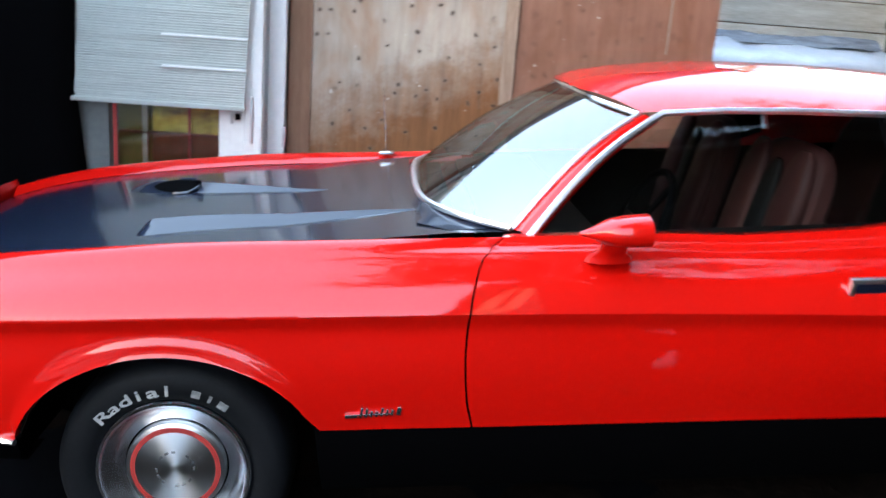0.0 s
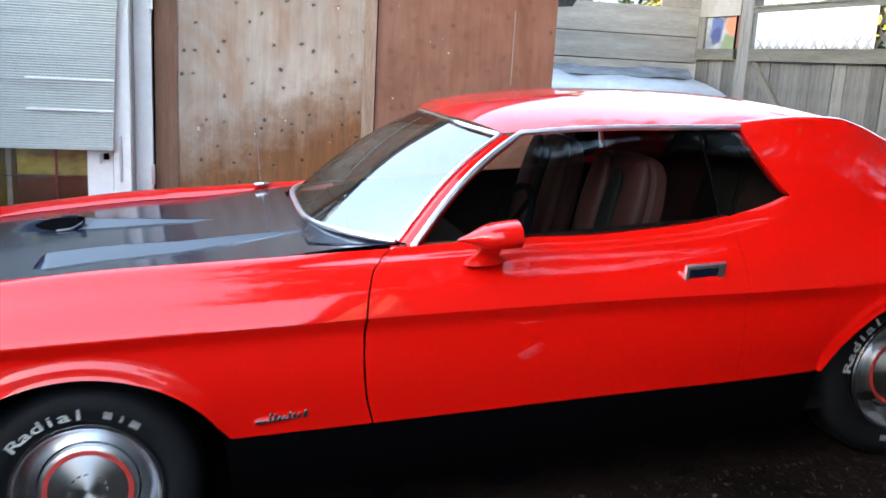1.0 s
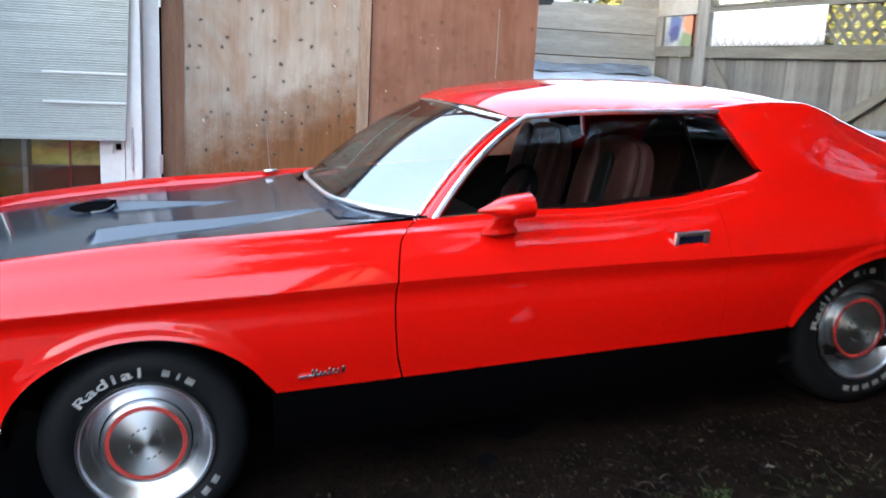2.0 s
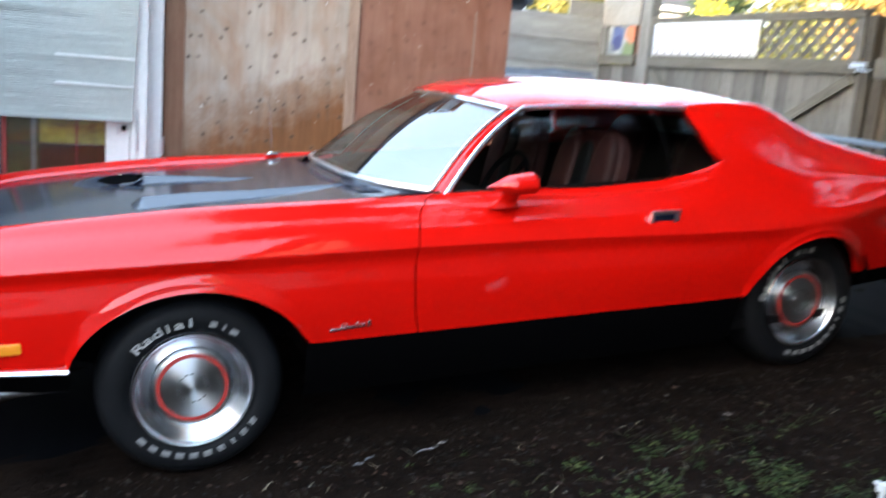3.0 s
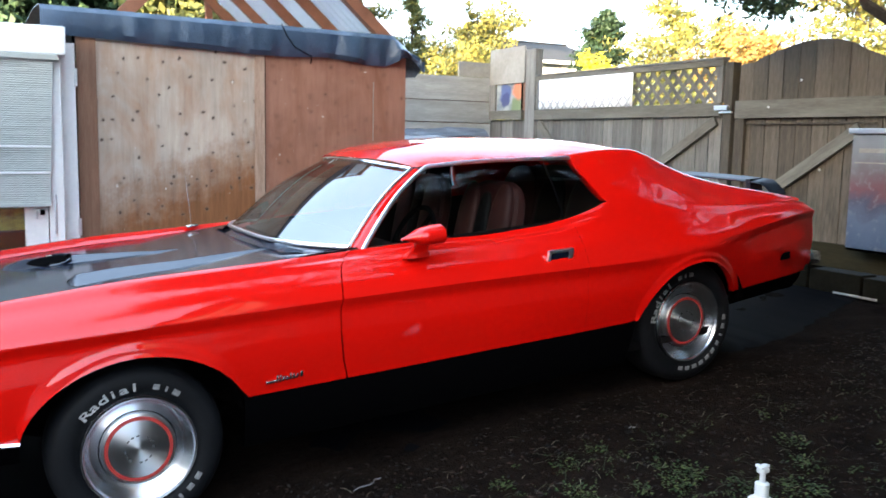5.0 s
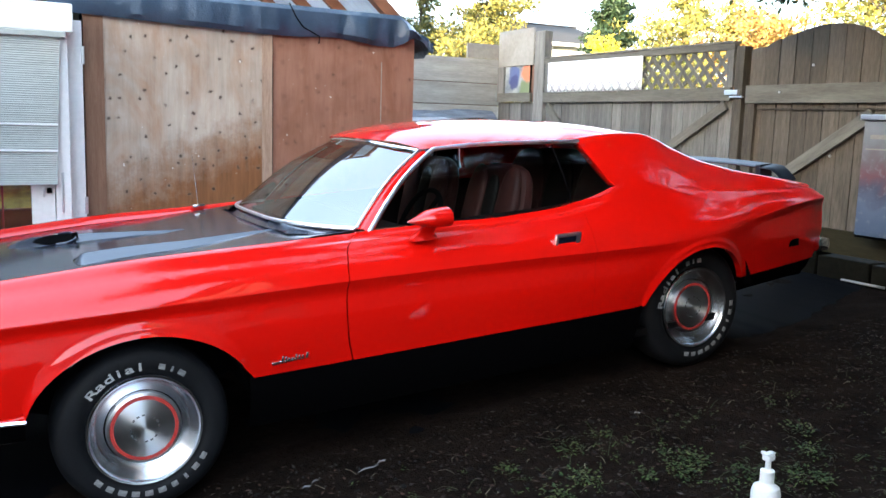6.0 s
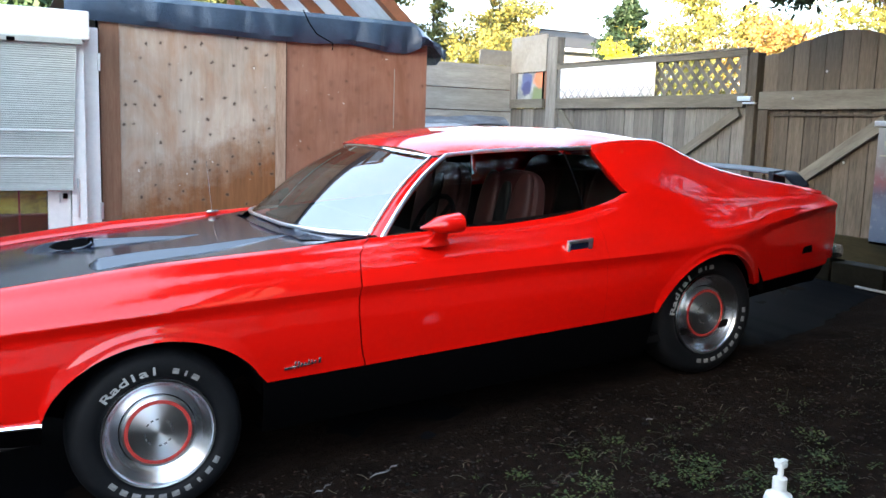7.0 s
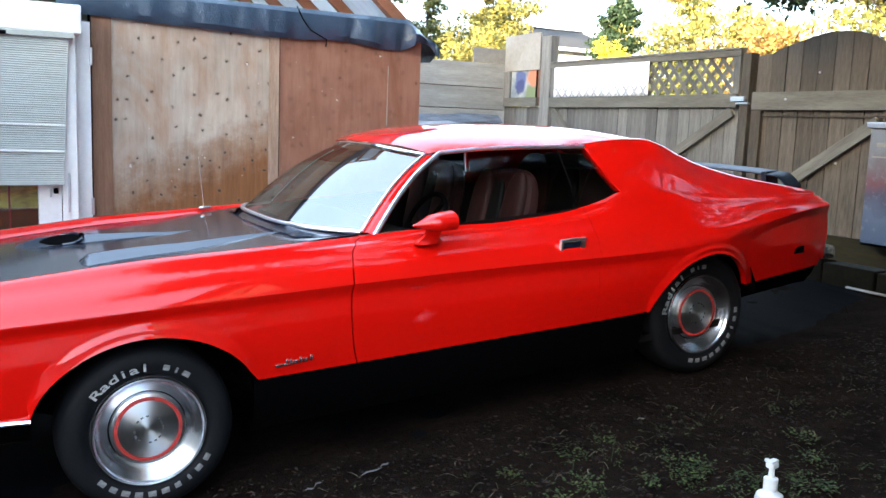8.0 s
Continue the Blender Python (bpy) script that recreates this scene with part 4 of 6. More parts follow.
wall_sheet("batten", 1.122, 1.186, BATTEN, "weathered joint batten", y=SY - 0.014)
wall_sheet("dark_gap", 1.188, 1.193, BLACK, "dark joint", y=SY - 0.003, t=0.002)
board("drip_strip", shed, 1.937, 1.943, SY - 0.003, SY, 1.445, 1.84, PLANK)
board("end_wall", shed, 2.166, 2.18, SY + 0.014, 4.0, 0.0, 1.9, PLY_RED)
board("end_wall", shed, 0.04, 0.054, SY + 0.14, 4.0, 0.0, 1.98, PLY_RED)
board("back_wall", shed, 0.06, 2.16, 4.0, 4.014, 0.0, 1.9, PLY_RED)

# tarpaulin folded over the eave, with a hanging flap at the end
rows = []
NXT = 90
flap = curve_of([(-0.2, 0.0), (1.0, 0.004), (1.34, 0.015), (1.62, 0.036), (1.9, 0.018), (2.0, 0.018), (2.08, 0.048), (2.146, 0.090), (2.21, 0.080), (2.285, 0.030)])
for i in range(NXT + 1):
    x = -0.10 + 2.385 * i / NXT
    w = 0.020 * noise.noise((x * 3.2, 0, 5)) + 0.010 * noise.noise((x * 9, 2, 5))
    endw = max(0, (x - 1.55) / 0.75)
    fold = 0.034 * endw * math.sin(x * 17) + 0.022 * endw * math.sin(x * 41) + 0.03 * math.exp(-((x - 1.66) / 0.03) ** 2) + 0.012 * noise.noise((x * 16, 3, 1))
    low, high = TOP(x) - 0.01 + 0.012 * noise.noise((x * 2, 7, 0)) + flap(x), 2.167 - 0.007 * x - 0.19 * max(0, (x - 2.06) / 0.225) ** 1.25
    prof = [(SY - 0.030 + fold, low), (SY - 0.050 + w + fold, low + 0.03), (SY - 0.055 + w + fold, low + 0.5 * (high - low)), (SY - 0.045 + w * 0.5, high - 0.03), (SY - 0.015, high), (SY + 0.10, high + 0.015), (SY + 0.5, high + 0.03 + w), (SY + 1.4, high + 0.02 - w), (SY + 2.7, high + 0.03)]
    rows.append([(x, y, z) for y, z in prof])
# the end hangs down behind the corner
for dx, drop in ((0.012, 0.02), (0.018, 0.05), (0.020, 0.085)):
    rows.append([(x + dx, y, z - drop * min(1, max(0, (y - SY + 0.02) / 0.10))) for y, z in prof])
tarp = tagged(link_mesh("tarpaulin", sheet(rows, 0.004), TARP, angle=28), "dark blue-black tarpaulin draped over the shed eave", "tarpaulin")
tarp.location = (-0.064, 0, 0.045)
part("tie_cord", tube([(1.27, SY - 0.09, 2.16), (1.31, SY - 0.095, 2.08), (1.36, SY - 0.09, 2.02), (1.47, SY - 0.085, 1.97), (1.475, SY - 0.06, 1.93)], 0.004, 6), BLACK, tarp)

# open pitched roof frame behind it
frame_roof = tagged(empty("roof_frame", pose(0, 0, 0, 0, -2.4, 0)), "bare cedar rafters carrying clear corrugated roof sheets", "roof frame")
RX, RZ, RK = 1.335, 2.99, 0.96
ang = math.degrees(math.atan(RK))
for y, thick in ((4.35, 0.07), (3.69, 0.06), (3.02, 0.06), (2.45, 0.06), (1.72, 0.10)):
    L = 1.30
    board("rafter", frame_roof, RX + 0.0, RX + L, y - thick * 0.38, y + thick * 0.38, RZ - 0.03, RZ + 0.05, RAFTER)
    ob = frame_roof.children[-1]
    ob.matrix_local = Matrix.Translation((RX, y, RZ)) @ pose(0, 0, 0, 0, ang, 0) @ Matrix.Translation((L / 2 - 0.03, 0, 0))
ob = board("rafter", frame_roof, 0, 1.2, 4.31, 4.38, 0, 0.12, RAFTER)
ob.matrix_local = Matrix.Translation((RX, 4.35, RZ)) @ pose(0, 0, 0, 0, 180 - 43, 0) @ Matrix.Translation((0.58, 0, 0))
board("post", frame_roof, 1.62, 1.68, 4.42, 4.48, 2.0, 2.75, RAFTER)
board("ridge_beam", frame_roof, RX - 0.03, RX + 0.03, 1.66, 4.4, RZ + 0.03, RZ + 0.12, RAFTER)
for y0, y1 in ((3.69, 4.348), (3.02, 3.688), (2.45, 3.018), (1.73, 2.448)):
    n = 28
    rows = [[(RX + u * 0.90 + 0.06, y0 + (y1 - y0) * k / n, RZ + 0.02 - (u * 0.90) * RK + 0.010 * math.sin(k * 1.57)) for u in (0, 0.5, 1)] for k in range(n + 1)]
    part("roof_sheet", sheet(rows, 0.003), SHEETING, frame_roof, "pale translucent corrugated sheet")

# ---- white shed front with blind ----
DY = 1.135
wall = tagged(empty("wall_west", pose(-0.063, 0, -0.015)), "white panelled outbuilding front with a door window", "wall", kind="structure")
board("wall_panel", wall, -0.10, -0.020, DY, DY + 0.10, 0.0, 1.93, WHITE)
board("wall_panel", wall, -0.222, -0.104, DY + 0.02, DY + 0.10, 0.0, 1.93, WHITE)
board("fascia", wall, -2.6, 0.008, DY - 0.05, DY + 0.3, 1.935, 2.088, WHITE, bevel=0.012)
board("wall_panel", wall, -2.6, -0.249, DY + 0.03, DY + 0.10, 1.16, 1.93, WHITE)
board("wall_panel", wall, -0.90, -0.249, DY + 0.03, DY + 0.10, 0.0, 0.62, WHITE)
board("white_trim", wall, -0.012, 0.070, SY - 0.06, SY + 0.05, 0.0, 2.02, WHITE)
board("groove", wall, -0.0185, -0.014, DY + 0.09, SY + 0.05, 0.0, 1.93, METAL)
for z in (0.93, 1.78):
    board("hinge", wall, 0.063, 0.081, SY - 0.068, SY - 0.061, z, z + 0.10, METAL)
board("hinge", wall, -0.145, -0.120, DY + 0.0, DY + 0.02, 1.065, 1.095, BLACK)
board("hinge", wall, -0.165, -0.155, DY + 0.0, DY + 0.02, 1.045, 1.09, METAL)
board("latch", wall, -0.072, -0.060, DY - 0.012, DY, 0.96, 1.18, METAL)
board("latch", wall, -0.40, -0.36, DY - 0.075, DY - 0.05, 1.905, 1.925, BLACK)

# reflection of sunlit trees, painted as mottled colour on boards behind the pane
YELLOW = mat("amber_reflection", (0.3, 0.22, 0.04), 0.7)
v = mapped(YELLOW, (1, 1, 1))
g1, g2 = noise_tex(YELLOW, v, 5, 5, 0.6, 1.0), noise_tex(YELLOW, mapped(YELLOW, (1, 1, 4)), 7, 4)
paint(YELLOW, "Base Color", mixed(YELLOW, 0.5, ramp(YELLOW, g1, [(0.35, (0.16, 0.060, 0.015)), (0.5, (0.46, 0.34, 0.05)), (0.66, (0.85, 0.75, 0.16))]), ramp(YELLOW, g2, [(0.35, (0.16, 0.07, 0.02)), (0.65, (0.75, 0.62, 0.10))])))
window = tagged(empty("window_1", pose(-0.048, 0, -0.018)), "red-framed door window with a mottled amber reflection painted on boards behind", "window", kind="structure")
board("curtain", window, -0.56, -0.225, DY + 0.075, DY + 0.085, 0.975, 1.16, YELLOW)
board("curtain", window, -0.56, -0.225, DY + 0.073, DY + 0.083, 0.62, 0.973, varied("brown_reflection", (0.06, 0.018, 0.006), (0.20, 0.075, 0.020), 4, 0.8, fine=18))
board("curtain", window, -0.72, -0.562, DY + 0.071, DY + 0.081, 0.62, 1.16, varied("olive_reflection", (0.06, 0.055, 0.012), (0.20, 0.17, 0.04), 4, 0.8, fine=18))
for x0, x1, z0, z1 in ((-0.735, -0.715, 0.62, 1.16), (-0.385, -0.375, 0.64, 1.16)):
    board("mullion", window, x0, x1, DY + 0.035, DY + 0.055, z0, z1, RED_RING)
board("mullion", window, -0.715, -0.225, DY + 0.036, DY + 0.05, 0.972, 0.984, BROWN)
board("mullion", window, -0.60, -0.575, DY + 0.036, DY + 0.05, 0.64, 1.16, PLANK)
pane = board("pane", window, -0.714, -0.225, DY + 0.03, DY + 0.034, 0.62, 1.16, PANE, bevel=0.0)
pane.visible_shadow = False
board("side_panel", wall, -0.90, -0.737, DY + 0.03, DY + 0.10, 0.62, 1.16, varied("dull_grey_panel", (0.09, 0.10, 0.10), (0.16, 0.175, 0.17), 2, 0.6, fine=30))
# roller blind of fine slats
blind = tagged(empty("window_blind", pose(-0.060, 0, -0.015)), "grey slatted blind, lowered, with sagging uneven slats", "blind")
bm = bmesh.new()
n = 66
for i in range(n):
    z = 1.135 + 0.770 * i / n
    sag = 0.0015 * noise.noise((i * 0.7, 0, 0))
    x1 = -0.098 + 0.035 * (i / n)
    rows = [[(x, DY - 0.045 + dy + 0.006 * noise.noise((x * 4, i * 0.3, 0)), z + dz + sag + 0.0018 * noise.noise((x * 3, i * 0.15, 2))) for x in [-0.885 + (x1 + 0.885) * k / 10 for k in range(11)]] for dy, dz in ((0.001, 0.0), (-0.0016, 0.006), (0.001, 0.0128))]
    grid_faces(bm, rows)
part("slats", bm, BLIND, blind, angle=20)
board("bottom_rail", blind, -0.89, -0.095, DY - 0.058, DY - 0.034, 1.115, 1.136, BLIND)
for z in (1.296, 1.437):
    board("wide_slat", blind, -0.47, -0.085, DY - 0.060, DY - 0.056, z, z + 0.009, WHITE)
board("head_rail", blind, -0.89, -0.035, DY - 0.07, DY - 0.02, 1.905, 1.933, BLIND)
# dark sheeting at the front; its unseen run is added to block skylight
dark = tagged(link_mesh("wall_front", sheet([[(-0.91 - 0.32 * min(1, 4 * u) - 0.35 * u + 0.02 * math.sin(9 * k), DY - 0.02 + 0.05 * math.sin(7 * k + 2 * u) - 1.5 * u, z) for u in [j / 16 for j in range(17)]] for k, z in ((0, -0.1), (0.25, 0.6), (0.5, 1.2), (0.75, 1.7), (1, 2.3))], 0.01), mat("black_sheeting", (0.0015, 0.0015, 0.002), 0.9, spec=0.04)), "matt black plastic sheeting, run on out of view to block skylight", "sheeting", kind="structure")
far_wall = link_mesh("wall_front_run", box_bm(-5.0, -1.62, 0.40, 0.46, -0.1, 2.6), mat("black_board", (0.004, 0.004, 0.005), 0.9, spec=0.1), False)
tagged(far_wall, "matt black boarding, unseen, added to close the yard", "wall", kind="structure")

# ---- plank fence and gates ----
FX = 5.25
BACK = Vector((-0.076, 0, 0.218))              # the back of the yard stands up the slope


def boards_run(parent, y0, y1, width, z0, top, m, x=FX, thick=0.022, gap=0.007):
    """Upright boards side by side, each a little uneven."""
    n = max(1, round((y1 - y0) / width))
    w = (y1 - y0) / n
    for i in range(n):
        a, b = y0 + i * w, y0 + (i + 1) * w
        off = random.uniform(-0.004, 0.004)
        za = z0 + random.uniform(-0.015, 0.015)
        t0, t1 = top(a), top(b)
        bm = bmesh.new()
        h = w / 2 - gap / 2
        f = [(-h, za), (h, za), (h, t1), (0, (t0 + t1) / 2 + (0.004 if abs(t1 - t0) < 0.06 else 0)), (-h, t0)]
        va = [bm.verts.new((-thick / 2, y, z)) for y, z in f]
        vb = [bm.verts.new((thick / 2, y, z)) for y, z in f]
        bm.faces.new(va)
        bm.faces.new(vb)
        for k in range(5):
            bm.faces.new((va[k], va[(k + 1) % 5], vb[(k + 1) % 5], vb[k]))
        ob = part("board", bm, m, parent, smooth=False, angle=None)
        ob.matrix_local = Matrix.Translation((x + off, (a + b) / 2, 0)) @ pose(0, 0, 0, random.uniform(-0.08, 0.08), 0, 0)


def brace(parent, y0, z0, y1, z1, wide, m, x=FX - 0.040, thick=0.03):
    L, a = math.hypot(y1 - y0, z1 - z0), math.atan2(z1 - z0, y1 - y0)
    ob = board("brace", parent, 0, thick, 0, L, 0, wide, m)
    ob.matrix_local = Matrix.Translation((x, (y0 + y1) / 2, (z0 + z1) / 2)) @ Matrix.Rotation(a, 4, "X")


def screws(parent, spots, x):
    for y, z in spots:
        bm = bmesh.new()
        bmesh.ops.create_uvsphere(bm, u_segments=8, v_segments=5, radius=0.010)
        ob = part("bolt_head", bm, METAL, parent)
        ob.location = (x, y, z)


# left gate with lattice
gate = tagged(empty("lattice_gate", Matrix.Translation(BACK)), "grey weathered board gate with a lattice strip on top", "gate", "yard gates")
boards_run(gate, 1.375, 4.14, 0.145, 0.30, lambda y: 1.55, GREY_WOOD)
board("mid_rail", gate, FX - 0.050, FX - 0.013, 1.375, 4.16, 1.535, 1.650, RAIL_WOOD)
board("top_rail", gate, FX - 0.050, FX + 0.01, 1.36, 4.16, 1.962, 2.015, RAIL_WOOD)
board("top_cap", gate, FX - 0.060, FX + 0.03, 1.36, 4.18, 2.016, 2.034, GREY_WOOD)
board("bottom_rail", gate, FX - 0.050, FX - 0.013, 1.375, 4.14, 0.36, 0.46, RAIL_WOOD)
board("end_stile", gate, FX - 0.050, FX - 0.012, 1.36, 1.43, 1.652, 1.960, GREY_WOOD)
board("end_stile", gate, FX - 0.050, FX - 0.012, 4.07, 4.14, 1.652, 1.960, GREY_WOOD)
brace(gate, 1.42, 1.50, 2.95, 0.62, 0.085, RAIL_WOOD)
brace(gate, 4.08, 1.50, 3.05, 0.62, 0.085, RAIL_WOOD)
bm = bmesh.new()
for s, off in ((1, 0.0), (-1, 0.007)):
    k = -0.40
    while k < 3.1:
        # slats clipped to the strip between the rails
        y0, y1 = 1.43 + k, 1.43 + k + 0.31
        a, b = max(1.43, y0), min(4.07, y1)
        if b - a > 0.03:
            za, zb = 1.652 + (a - y0), 1.652 + (b - y0)
            if s < 0:
                za, zb = 1.962 - (a - y0), 1.962 - (b - y0)
            mid, L = ((a + b) / 2, (za + zb) / 2), math.hypot(b - a, zb - za)
            box(bm, -0.0035, 0.0035, -L / 2, L / 2, -0.018, 0.018, m=Matrix.Translation((FX - 0.018 + off, mid[0], mid[1])) @ Matrix.Rotation(math.atan2(zb - za, b - a), 4, "X"))
        k += 0.135
part("lattice", bm, GREY_WOOD, gate, "crossed diagonal lattice slats", smooth=False, angle=None)
# unseen board, added to keep the gaps beside the post dark
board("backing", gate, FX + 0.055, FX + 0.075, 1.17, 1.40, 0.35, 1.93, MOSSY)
latch = board("latch", gate, FX - 0.075, FX - 0.045, 1.27, 1.42, 1.585, 1.625, METAL)
board("bolt", latch, -0.012, 0.012, -0.12, 0.02, -0.045, -0.030, METAL)
part("pull_cord", tube([(FX - 0.06, 4.18, 1.83), (FX - 0.07, 3.98, 1.70), (FX - 0.065, 3.83, 1.59), (FX - 0.06, 3.70, 1.50)], 0.0025, 6), GREY_WOOD, gate)

SHEET_WHITE = varied("white_sheet", (0.78, 0.78, 0.77), (0.88, 0.88, 0.87), 3, 0.5)
tagged(link_mesh("plastic_sheet", sheet([[(FX - 0.054 + 0.003 * math.sin(4 * y + 3 * z), y, z) for y in [2.50 + 1.57 * k / 16 for k in range(17)]] for z in (1.646, 1.70, 1.80, 1.88, 1.968)], 0.004), SHEET_WHITE), "white plastic sheet fixed over the lattice", "plastic sheet").location = BACK
# pale slats of the lattice in front of the sheet's lower edge
bm = bmesh.new()
for s in (1, -1):
    for i in range(12):
        y = 2.56 + 0.128 * i
        box(bm, -0.003, 0.003, -0.065, 0.065, -0.009, 0.009, m=Matrix.Translation((FX - 0.064 - 0.003 * s, y, 1.696)) @ Matrix.Rotation(s * math.radians(50), 4, "X"))
part("lattice_edge", bm, varied("pale_slat", (0.34, 0.35, 0.35), (0.46, 0.47, 0.47), 6, 0.7), gate, "pale painted lattice edge", smooth=False, angle=None)

# posts
for y0, y1, top, m in ((4.165, 4.36, 2.33, GREY_WOOD), (1.245, 1.335, 1.985, POST_WOOD), (-0.665, -0.555, 1.98, BROWN_WOOD)):
    post = tagged(link_mesh("fence_post", box_bm(-0.05, 0.05, -(y1 - y0) / 2, (y1 - y0) / 2, 0, top - 0.1, bevel=0.006), m, False), "square weathered timber fence post", "post", "fence posts")
    post.location = (FX + BACK.x, (y0 + y1) / 2, 0.1 + BACK.z)

# arched board gate
gate = tagged(empty("arched_gate", Matrix.Translation(BACK)), "brown board gate with an arched top and diagonal brace", "gate", "yard gates")
arch = curve_of([(-0.14, 1.925), (-0.08, 1.93), (0.02, 1.985), (0.15, 2.055), (0.28, 2.09), (0.42, 2.105), (0.58, 2.095), (0.75, 2.06), (0.95, 2.01), (1.08, 1.965), (1.21, 1.955)])
boards_run(gate, -0.13, 1.205, 0.148, 0.56, arch, BROWN_WOOD)
boards_run(gate, -0.545, -0.135, 0.136, 0.56, lambda y: 2.04, BROWN_WOOD)
# unseen strip, added to stop light showing through the joint
board("joint_strip", gate, FX + 0.0125, FX + 0.026, -0.20, -0.07, 0.56, 1.90, BROWN_WOOD)
board("mid_rail", gate, FX - 0.052, FX - 0.013, -0.55, 1.205, 1.515, 1.660, RAIL_WOOD)
# strip in place of the dark shadow gap under the mid rail
board("under_rail", gate, FX - 0.030, FX - 0.013, -0.1, 1.19, 1.462, 1.480, BROWN_WOOD)
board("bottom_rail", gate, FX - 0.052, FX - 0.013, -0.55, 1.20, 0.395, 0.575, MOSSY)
brace(gate, 1.19, 0.67, 0.02, 1.43, 0.095, RAIL_WOOD)
board("stile", gate, FX - 0.05, FX - 0.013, -0.545, -0.44, 0.58, 1.51, BROWN_WOOD)
board("stile", gate, FX - 0.05, FX - 0.013, 1.10, 1.20, 0.58, 1.51, BROWN_WOOD)
screws(gate, ((-0.36, 1.60), (-0.25, 1.58), (0.55, 1.80), (0.33, 1.12), (-0.02, 0.80), (0.85, 1.60)), FX - 0.055)
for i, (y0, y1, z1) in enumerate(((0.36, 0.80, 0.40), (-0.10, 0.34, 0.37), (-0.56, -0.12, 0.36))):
    b = tagged(link_mesh("concrete_block", box_bm(-0.09, 0.09, -(y1 - y0) / 2, (y1 - y0) / 2, 0, z1 - 0.16, bevel=0.012), CONCRETE, False), "mossy concrete block under the gate, shade included in its dark colour", "block", "blocks under the gate")
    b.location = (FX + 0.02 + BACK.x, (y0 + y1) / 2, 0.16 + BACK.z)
stick = tagged(link_mesh("pale_stick", tube([(5.08, 0.10, 0.437), (5.06, -0.08, 0.440), (5.07, -0.26, 0.438)], 0.010, 6), PLANK), "pale bare stick lying on the soil", "stick")

# further fence panel beyond the post; its unseen length is added to darken reflections
fence = tagged(empty("board_fence", Matrix.Translation(BACK)), "grey-brown upright board fence panel with rails", "fence")
boards_run(fence, -7.2, -0.74, 0.14, 0.22, lambda y: 1.93, BROWN_WOOD, x=FX + 0.10)
for z in (0.98, 1.78):
    board("rail", fence, FX + 0.045, FX + 0.085, -7.2, -0.72, z, z + 0.09, RAIL_WOOD)
BLUE = varied("blue_plastic", (0.015, 0.035, 0.11), (0.03, 0.07, 0.20), 5, 0.45)
tagged(link_mesh("blue_wrap", box_bm(FX - 0.085, FX - 0.055, -0.56, -0.44, 1.69, 2.03, bevel=0.01), BLUE), "blue plastic wrap hung on the gate post", "plastic wrap").location = BACK
tagged(link_mesh("rope", tube([(FX - 0.06, -0.52 + 0.02, 1.12), (FX - 0.09, -0.60, 0.98), (FX - 0.085, -0.63, 0.80), (FX - 0.09, -0.55, 0.62), (FX - 0.12, -0.58, 0.40), (FX - 0.2, -0.45, 0.235)], 0.006, 6), GREY_WOOD), "loose pale rope hanging beside the gate", "rope").location = BACK

# boxy wall cabinet with a faded picture on its door
cab = tagged(empty("wall_cabinet", Matrix.Translation(BACK)), "black metal cabinet with a faded red and blue picture front", "cabinet")
board("body", cab, 5.03, 5.195, -0.545, -0.065, 0.565, 1.385, BLACK)
lid = board("hood", cab, 4.985, 5.197, -0.555, -0.055, 1.388, 1.425, METAL)
FACE = mat("faded_print", (0.2, 0.22, 0.26), 0.35)
v = mapped(FACE, (1, 1, 1))
n, l, _ = nodes_of(FACE)
sep = n.new("ShaderNodeSeparateXYZ")
l.new(v, sep.inputs[0])
warp = n.new("ShaderNodeMath")
warp.operation = "MULTIPLY_ADD"
warp.inputs[1].default_value = 0.30
l.new(noise_tex(FACE, v, 6, 5), warp.inputs[0])
l.new(sep.outputs["Z"], warp.inputs[2])
face_map = n.new("ShaderNodeMapRange")
face_map.inputs["From Min"].default_value, face_map.inputs["From Max"].default_value = -0.27, 0.57
l.new(warp.outputs[0], face_map.inputs["Value"])
col = ramp(FACE, face_map.outputs["Result"], [(0.0, (0.05, 0.075, 0.12)), (0.28, (0.085, 0.11, 0.16)), (0.40, (0.055, 0.06, 0.09)), (0.52, (0.14, 0.055, 0.06)), (0.66, (0.13, 0.10, 0.105)), (0.80, (0.16, 0.17, 0.18)), (1.0, (0.20, 0.215, 0.23))])
paint(FACE, "Base Color", mixed(FACE, ramp(FACE, noise_tex(FACE, v, 22, 4), [(0.55, (0, 0, 0)), (0.75, (0.6, 0.6, 0.6))]), col, (0.20, 0.21, 0.23)))
face = board("door", cab, 5.010, 5.028, -0.530, -0.075, 0.585, 1.380, FACE)
board("label_strip", face, -0.013, -0.0095, -0.14, 0.17, 0.275, 0.305, PANEL_GREY)
board("label_strip", face, -0.0125, -0.0095, -0.18, 0.20, 0.20, 0.210, PANEL_GREY)
for y in (-0.46, -0.14):
    board("bracket", cab, 5.197, 5.225, y - 0.02, y + 0.02, 0.6, 1.3, BLACK)

# patched end of the fence: panels, picture, boards
patch = tagged(empty("fence_end", Matrix.Translation(BACK)), "patched fence end of grey panels, rail and boards", "fence")
board("panel", patch, FX - 0.02, FX + 0.0, 4.43, 5.19, 1.965, 2.385, PANEL_GREY)
board("rail", patch, FX - 0.05, FX - 0.012, 4.43, 5.15, 1.545, 1.650, RAIL_WOOD)
board("stile", patch, FX - 0.02, FX + 0.03, 5.055, 5.20, 1.652, 1.963, GREY_WOOD)
board("backing", patch, FX + 0.014, FX + 0.04, 4.36, 5.05, 1.55, 2.30, BROWN)
